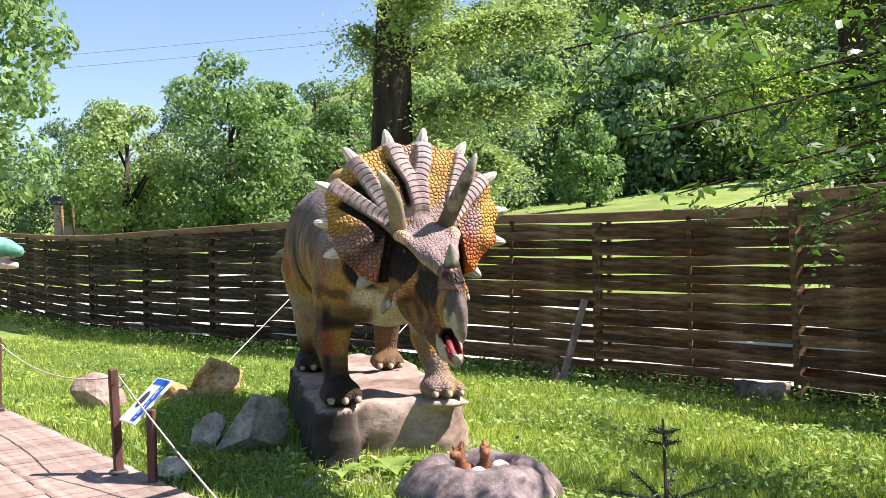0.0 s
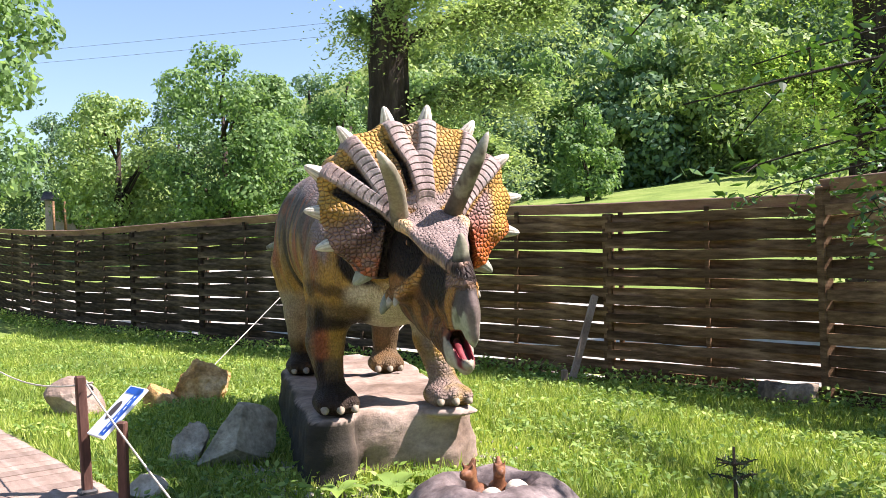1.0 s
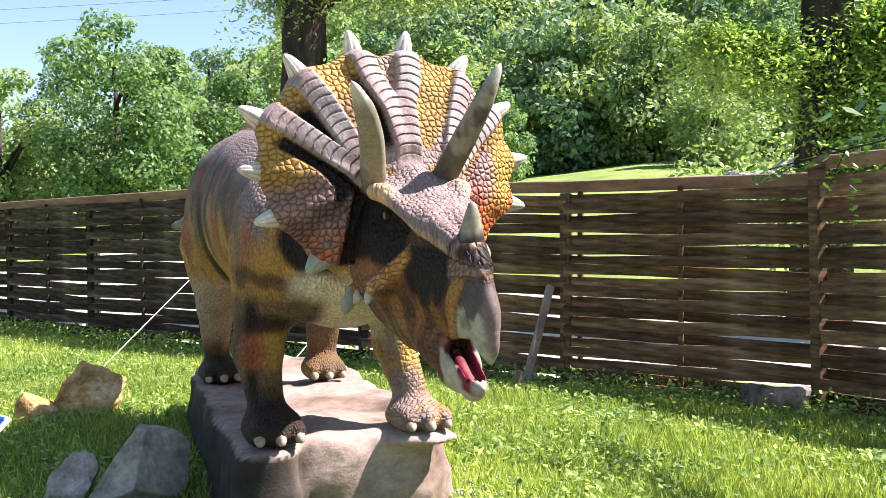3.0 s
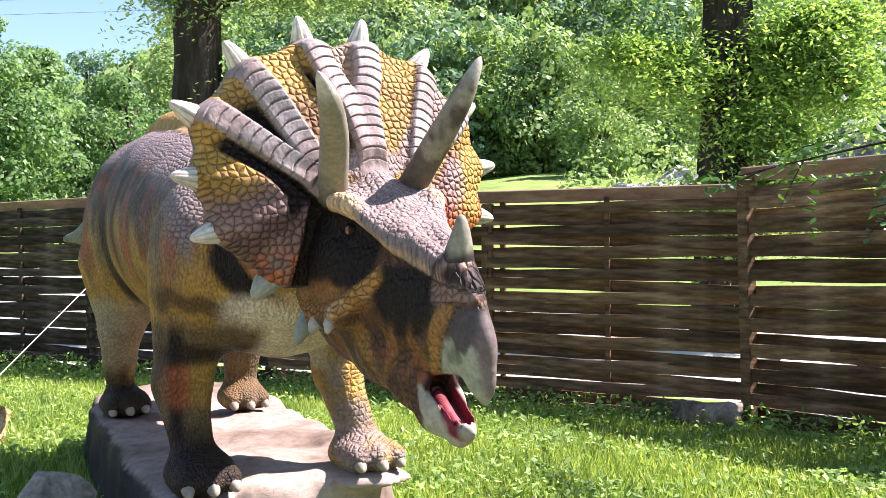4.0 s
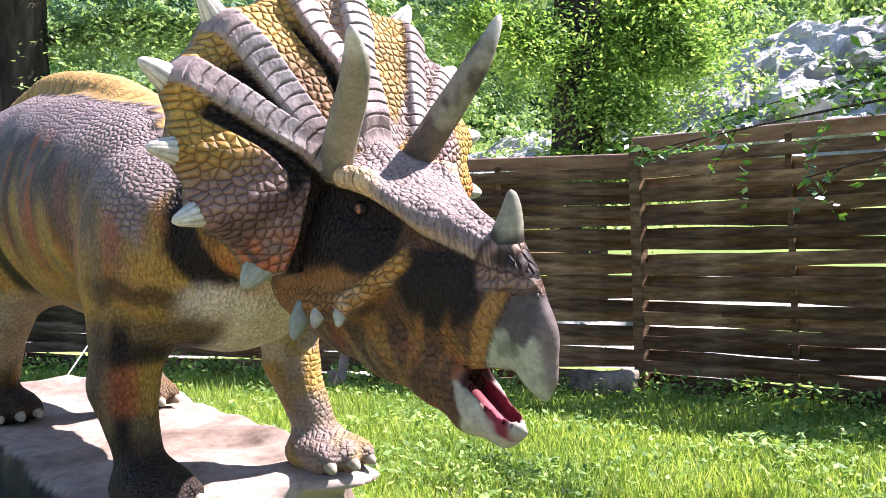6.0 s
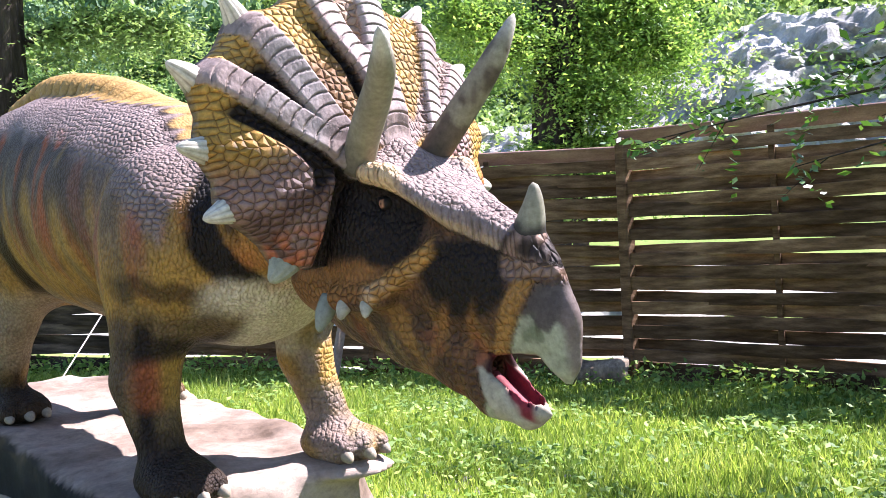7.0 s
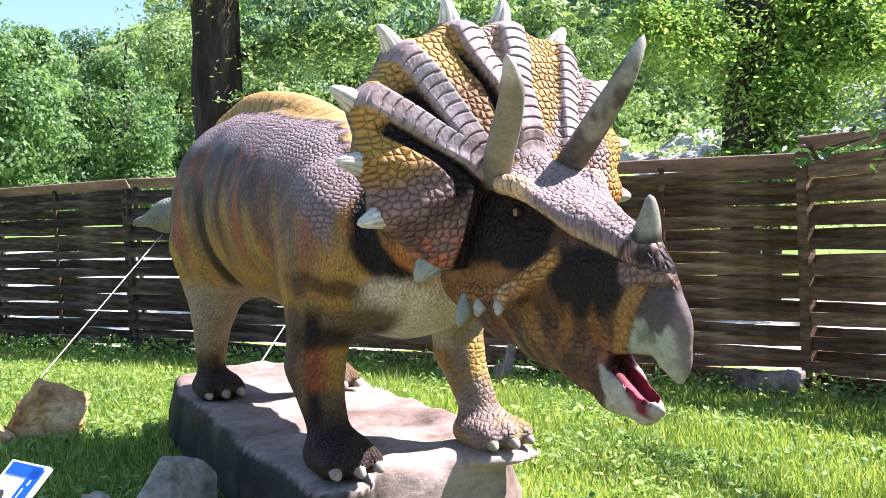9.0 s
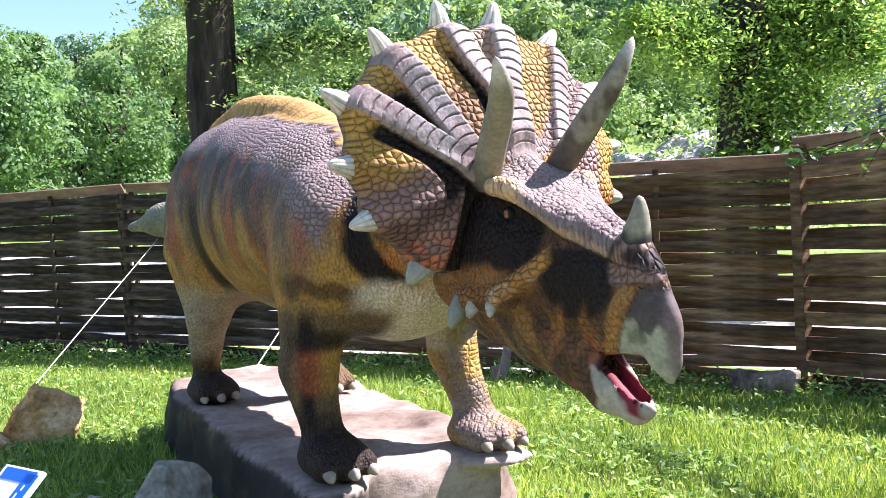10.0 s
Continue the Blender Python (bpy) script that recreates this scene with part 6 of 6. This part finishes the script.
# ---------------------------------------------------------------- shed and poles in the valley
M_wall = rough_material("faded_pink_render", (0.45, 0.33, 0.31), (0.56, 0.43, 0.41), (0.64, 0.52, 0.5), 2, 20, 0.9, 0.3, 0.01)
M_roof = rough_material("dark_shed_roof", (0.05, 0.045, 0.05), (0.09, 0.08, 0.085), (0.14, 0.13, 0.13), 3, 20, 0.8, 0.3, 0.01)
hx, hy = polar(-27.2, 62)
shed = thing("shed", "small faded pink shed in the valley under trees", "shed", at=pose(hx, hy, gz(hx, hy) - 0.1, 0, 0, 22))
part("wall", box_bm(3.0, 2.4, 2.3, (0, 0, 1.15), 0.03), M_wall, shed)
bm = bmesh.new()
for sx in (-1.7, 1.7):
    for yy, zz in ((-1.45, 2.22), (0, 2.75), (1.45, 2.22), (1.45, 2.32), (0, 2.87), (-1.45, 2.32)):
        bm.verts.new((sx, yy, zz))
bm.verts.ensure_lookup_table()
for k in range(6):
    bm.faces.new([bm.verts[k], bm.verts[(k + 1) % 6], bm.verts[6 + (k + 1) % 6], bm.verts[6 + k]])
bm.faces.new([bm.verts[k] for k in range(6)])
bm.faces.new([bm.verts[6 + k] for k in range(6)])
part("roof", bm, M_roof, shed)
for a, h in ((-28.2, 2.4), (-27.6, 2.5), (-26.4, 2.8), (-26.1, 2.8)):
    px, py = polar(a, 58)
    th = thing("timber_pole", "dark upright timber pole of a play frame", "pole", "timber poles", at=pose(px, py, gz(px, py) - 0.2))
    part("shaft", mesh_np("shaft", *tube([(0, 0, 0), (0, 0, h)], 0.07, 8), [M_wood], True), M_wood, th)

# ---------------------------------------------------------------- overhead cables
for sx in (-52, 56):
    th = thing("utility_pole", "tall wooden utility pole carrying cables", "pole", "utility poles", at=pose(sx, 62, gz(sx, 62) - 1))
    top = 15.0 + (sx + 52) * 0.06
    part("shaft", mesh_np("shaft", *tube([(0, 0, 0), (0, 0, top - gz(sx, 62) + 1.3)], (0.16, 0.10), 10), [M_bark], True), M_bark, th)
for dz in (0, 0.9):
    me = mesh_np("cable", *tube(np.stack([np.linspace(-52, 56, 40), np.full(40, 62.0), 15.0 + dz + np.linspace(0, 6.5, 40) - 1.2 * np.sin(np.linspace(0, np.pi, 40))], -1), 0.010, 5), [M_metal], True)
    tagged(new("cable", me), "thin dark overhead cable across the sky", "cable", "overhead cables")


# ---------------------------------------------------------------- green dinosaur statue by the boardwalk
def green_statue():
    def f(G):
        up = blend(G, [limb(G, (0, -0.1, 0), (0, 0.22, -0.02), 0.15, 0.09), limb(G, (0, 0.1, 0.0), (0, 0.34, -0.06), 0.10, 0.06)], 0.05)
        low = limb(G, (0, -0.05, -0.14), (0, 0.30, -0.20), 0.07, 0.045)
        body = blend(G, [limb(G, (0, -0.15, -0.02), (0, -0.6, -0.25), 0.16, 0.2), limb(G, (0, -0.6, -0.25), (0, -1.5, -0.55), 0.2, 0.36), limb(G, (0, -1.5, -0.55), (0, -2.8, -0.6), 0.34, 0.06),
                         limb(G, (0.22, -1.4, -0.6), (0.24, -1.2, -1.1), 0.2, 0.11), limb(G, (0.24, -1.2, -1.1), (0.24, -1.35, -1.52), 0.11, 0.1),
                         limb(G, (-0.22, -1.4, -0.6), (-0.24, -1.2, -1.1), 0.2, 0.11), limb(G, (-0.24, -1.2, -1.1), (-0.24, -1.35, -1.52), 0.11, 0.1)], 0.1)
        return soft(soft(up, low, 0.02), body, 0.08)
    V, Q = surface_net(f, (-0.55, -3.0, -1.66), (0.55, 0.5, 0.25), 0.04)
    me = mesh_np("green_dinosaur_statue", V, Q, [M_green, M_pale], True, (V[Q].mean(1)[:, 2] < -0.10 - 0.05 * V[Q].mean(1)[:, 1]).astype(int) * (V[Q].mean(1)[:, 1] > -0.1))
    ob = new("green_dinosaur_statue", me)
    ob.matrix_world = pose(-4.44, 8.06, 1.77, 0, 0, -75)
    tagged(ob, "teal green dinosaur statue with pale open jaws", "statue")


M_green = rough_material("teal_painted_hide", (0.05, 0.16, 0.12), (0.10, 0.30, 0.22), (0.2, 0.42, 0.32), 6, 50, 0.5, 0.4, 0.005)
M_pale = rough_material("pale_jaw_paint", (0.4, 0.3, 0.26), (0.6, 0.5, 0.44), (0.7, 0.62, 0.56), 9, 50, 0.5, 0.3, 0.004)
green_statue()

# ---------------------------------------------------------------- lawn
def inside(px, py, poly):
    c = np.zeros(px.shape, bool)
    n = len(poly)
    for i in range(n):
        (x1, y1), (x2, y2) = poly[i], poly[(i + 1) % n]
        c ^= ((y1 > py) != (y2 > py)) & (px < (x2 - x1) * (py - y1) / (y2 - y1 + 1e-12) + x1)
    return c


def lawn_places(n, rng, behind=False):
    x = rng.uniform(-9, 6.5, n)
    y = rng.uniform(3.2, 17, n)
    front = np.interp(-x, [-FENCE[0][0]] + [-p[0] for p in FENCE[1:]], [p[1] for p in FENCE])
    wing = np.interp(-y, [-p[1] for p in WING], [p[0] for p in WING])
    keep = (x + y > 3.66) & (y < front - 0.05) & (x < wing - 0.05)
    keep &= ~inside(x, y, [(a * 1.0, b * 1.0) for a, b in slab_out]) & (np.hypot(x - NX, y - NY) > 0.46)
    d = np.hypot(x, y - 1)
    keep &= rng.uniform(0, 1, n) < np.clip(1.4 - d / 14, 0.25, 1)
    thin = np.exp(-((x - 0.62) ** 2 / 0.08 + (y - 5.75) ** 2 / 0.2)) + np.exp(-((x - 0.0) ** 2 / 0.2 + (y - 5.05) ** 2 / 0.08)) + np.exp(-((x + 0.75) ** 2 / 0.15 + (y - 5.7) ** 2 / 0.15))
    keep &= rng.uniform(0, 1, n) > thin * 0.8
    return x[keep], y[keep]


def lawn():
    rng = np.random.default_rng(2)
    x, y = lawn_places(620000, rng)
    n = len(x)
    patch = wobble(np.stack([x, y, 0 * x], -1), 1.6, 4)
    h = rng.uniform(0.04, 0.115, n) * (1 + 0.35 * patch) * (1 + 0.5 * (rng.uniform(0, 1, n) > 0.97))
    a, lean = rng.uniform(0, 2 * np.pi, n), rng.uniform(0.15, 0.75, n)
    b = rng.uniform(0, 2 * np.pi, n)
    w = rng.uniform(0.0035, 0.009, n)
    P = np.stack([x, y, ground_z(x, y) - 0.005], -1)
    W = np.stack([np.cos(b) * w, np.sin(b) * w, 0 * w], -1)
    T = np.stack([np.cos(a) * lean * h, np.sin(a) * lean * h, h], -1)
    V = np.stack([P - W, P + W, P + T], 1).reshape(-1, 3)
    tagged(new("grass", mesh_np("grass", V, np.arange(3 * n).reshape(n, 3), [M_grass])), "bright sunlit unmown lawn grass", "grass", kind="stuff")
    x, y = lawn_places(200000, rng)
    n = len(x)
    k = wobble(np.stack([x, y, 0 * x], -1), 2.3, 9) + rng.normal(0, 0.4, n) > -0.1
    x, y = x[k], y[k]
    P = np.stack([x, y, ground_z(x, y) + rng.uniform(0.03, 0.09, len(x))], -1)
    tagged(new("lawn_weeds", mesh_np("lawn_weeds", *leaf_cards(P, np.tile((0, 0, 1.2), (len(x), 1)), 0.05, rng, 0.55), [M_weed])), "broad-leaved weeds through the lawn", "weeds", kind="stuff")
    # taller weeds along the fence foot and the plinth
    PW = []
    for pts, m in ((FENCE, 900), (WING, 800)):
        for (x1, y1), (x2, y2) in zip(pts[:-1], pts[1:]):
            t = rng.uniform(0, 1, m)
            off = np.abs(rng.normal(0.0, 0.22, m)) + 0.08
            dx, dy = x2 - x1, y2 - y1
            L = math.hypot(dx, dy)
            nx, ny = (dy / L, -dx / L) if pts is not FENCE else (dy / L, -dx / L)
            sgn = -1 if (nx * (0 - x1) + ny * (5 - y1)) < 0 else 1
            px, py = x1 + dx * t + sgn * nx * off, y1 + dy * t + sgn * ny * off
            PW.append(np.stack([px, py, ground_z(px, py) + rng.uniform(0.02, 0.26, m) * np.exp(-off * 1.5)], -1))
    PW = np.concatenate(PW)
    tagged(new("tall_weeds", mesh_np("tall_weeds", *leaf_cards(PW, np.tile((0, 0, 0.9), (len(PW), 1)), 0.062, rng, 0.55), [M_weed])), "taller leafy weeds along the fence foot", "weeds", kind="stuff")


lawn()


def dock(x, y, n, size, seed):
    """A rosette of broad leaves."""
    rng = np.random.default_rng(seed)
    th = thing("dock_plant", "broad-leaved plant growing at the plinth foot", "plant", "broad-leaved plants", at=pose(x, y, gz(x, y)))
    for k in range(n):
        a = k * 2.4 + rng.uniform(-0.3, 0.3)
        L = size * rng.uniform(0.7, 1.2)
        t = np.linspace(0, 1, 7)
        r = L * t
        z = 0.9 * L * t - 0.75 * L * t * t + 0.02
        w = L * 0.22 * np.sin(np.pi * np.clip(t * 0.93 + 0.05, 0, 1)) ** 0.8
        c = np.stack([np.cos(a) * r, np.sin(a) * r, z], -1)
        s = np.array((-math.sin(a), math.cos(a), 0.0))
        V = np.concatenate([c + s * w[:, None] + (0, 0, 0.01), c, c - s * w[:, None] + (0, 0, 0.01)])
        Q = [(i, i + 1, 8 + i, 7 + i) for i in range(6)] + [(7 + i, 8 + i, 15 + i, 14 + i) for i in range(6)]
        part("leaf", mesh_np("leaf", V, Q, [M_weed], True), M_weed, th)


for k, (x, y, n, s) in enumerate(((0.18, 5.10, 6, 0.20), (0.42, 5.28, 5, 0.17), (-0.12, 5.02, 6, 0.16), (0.30, 5.05, 5, 0.14))):
    dock(x, y, n, s, 60 + k)
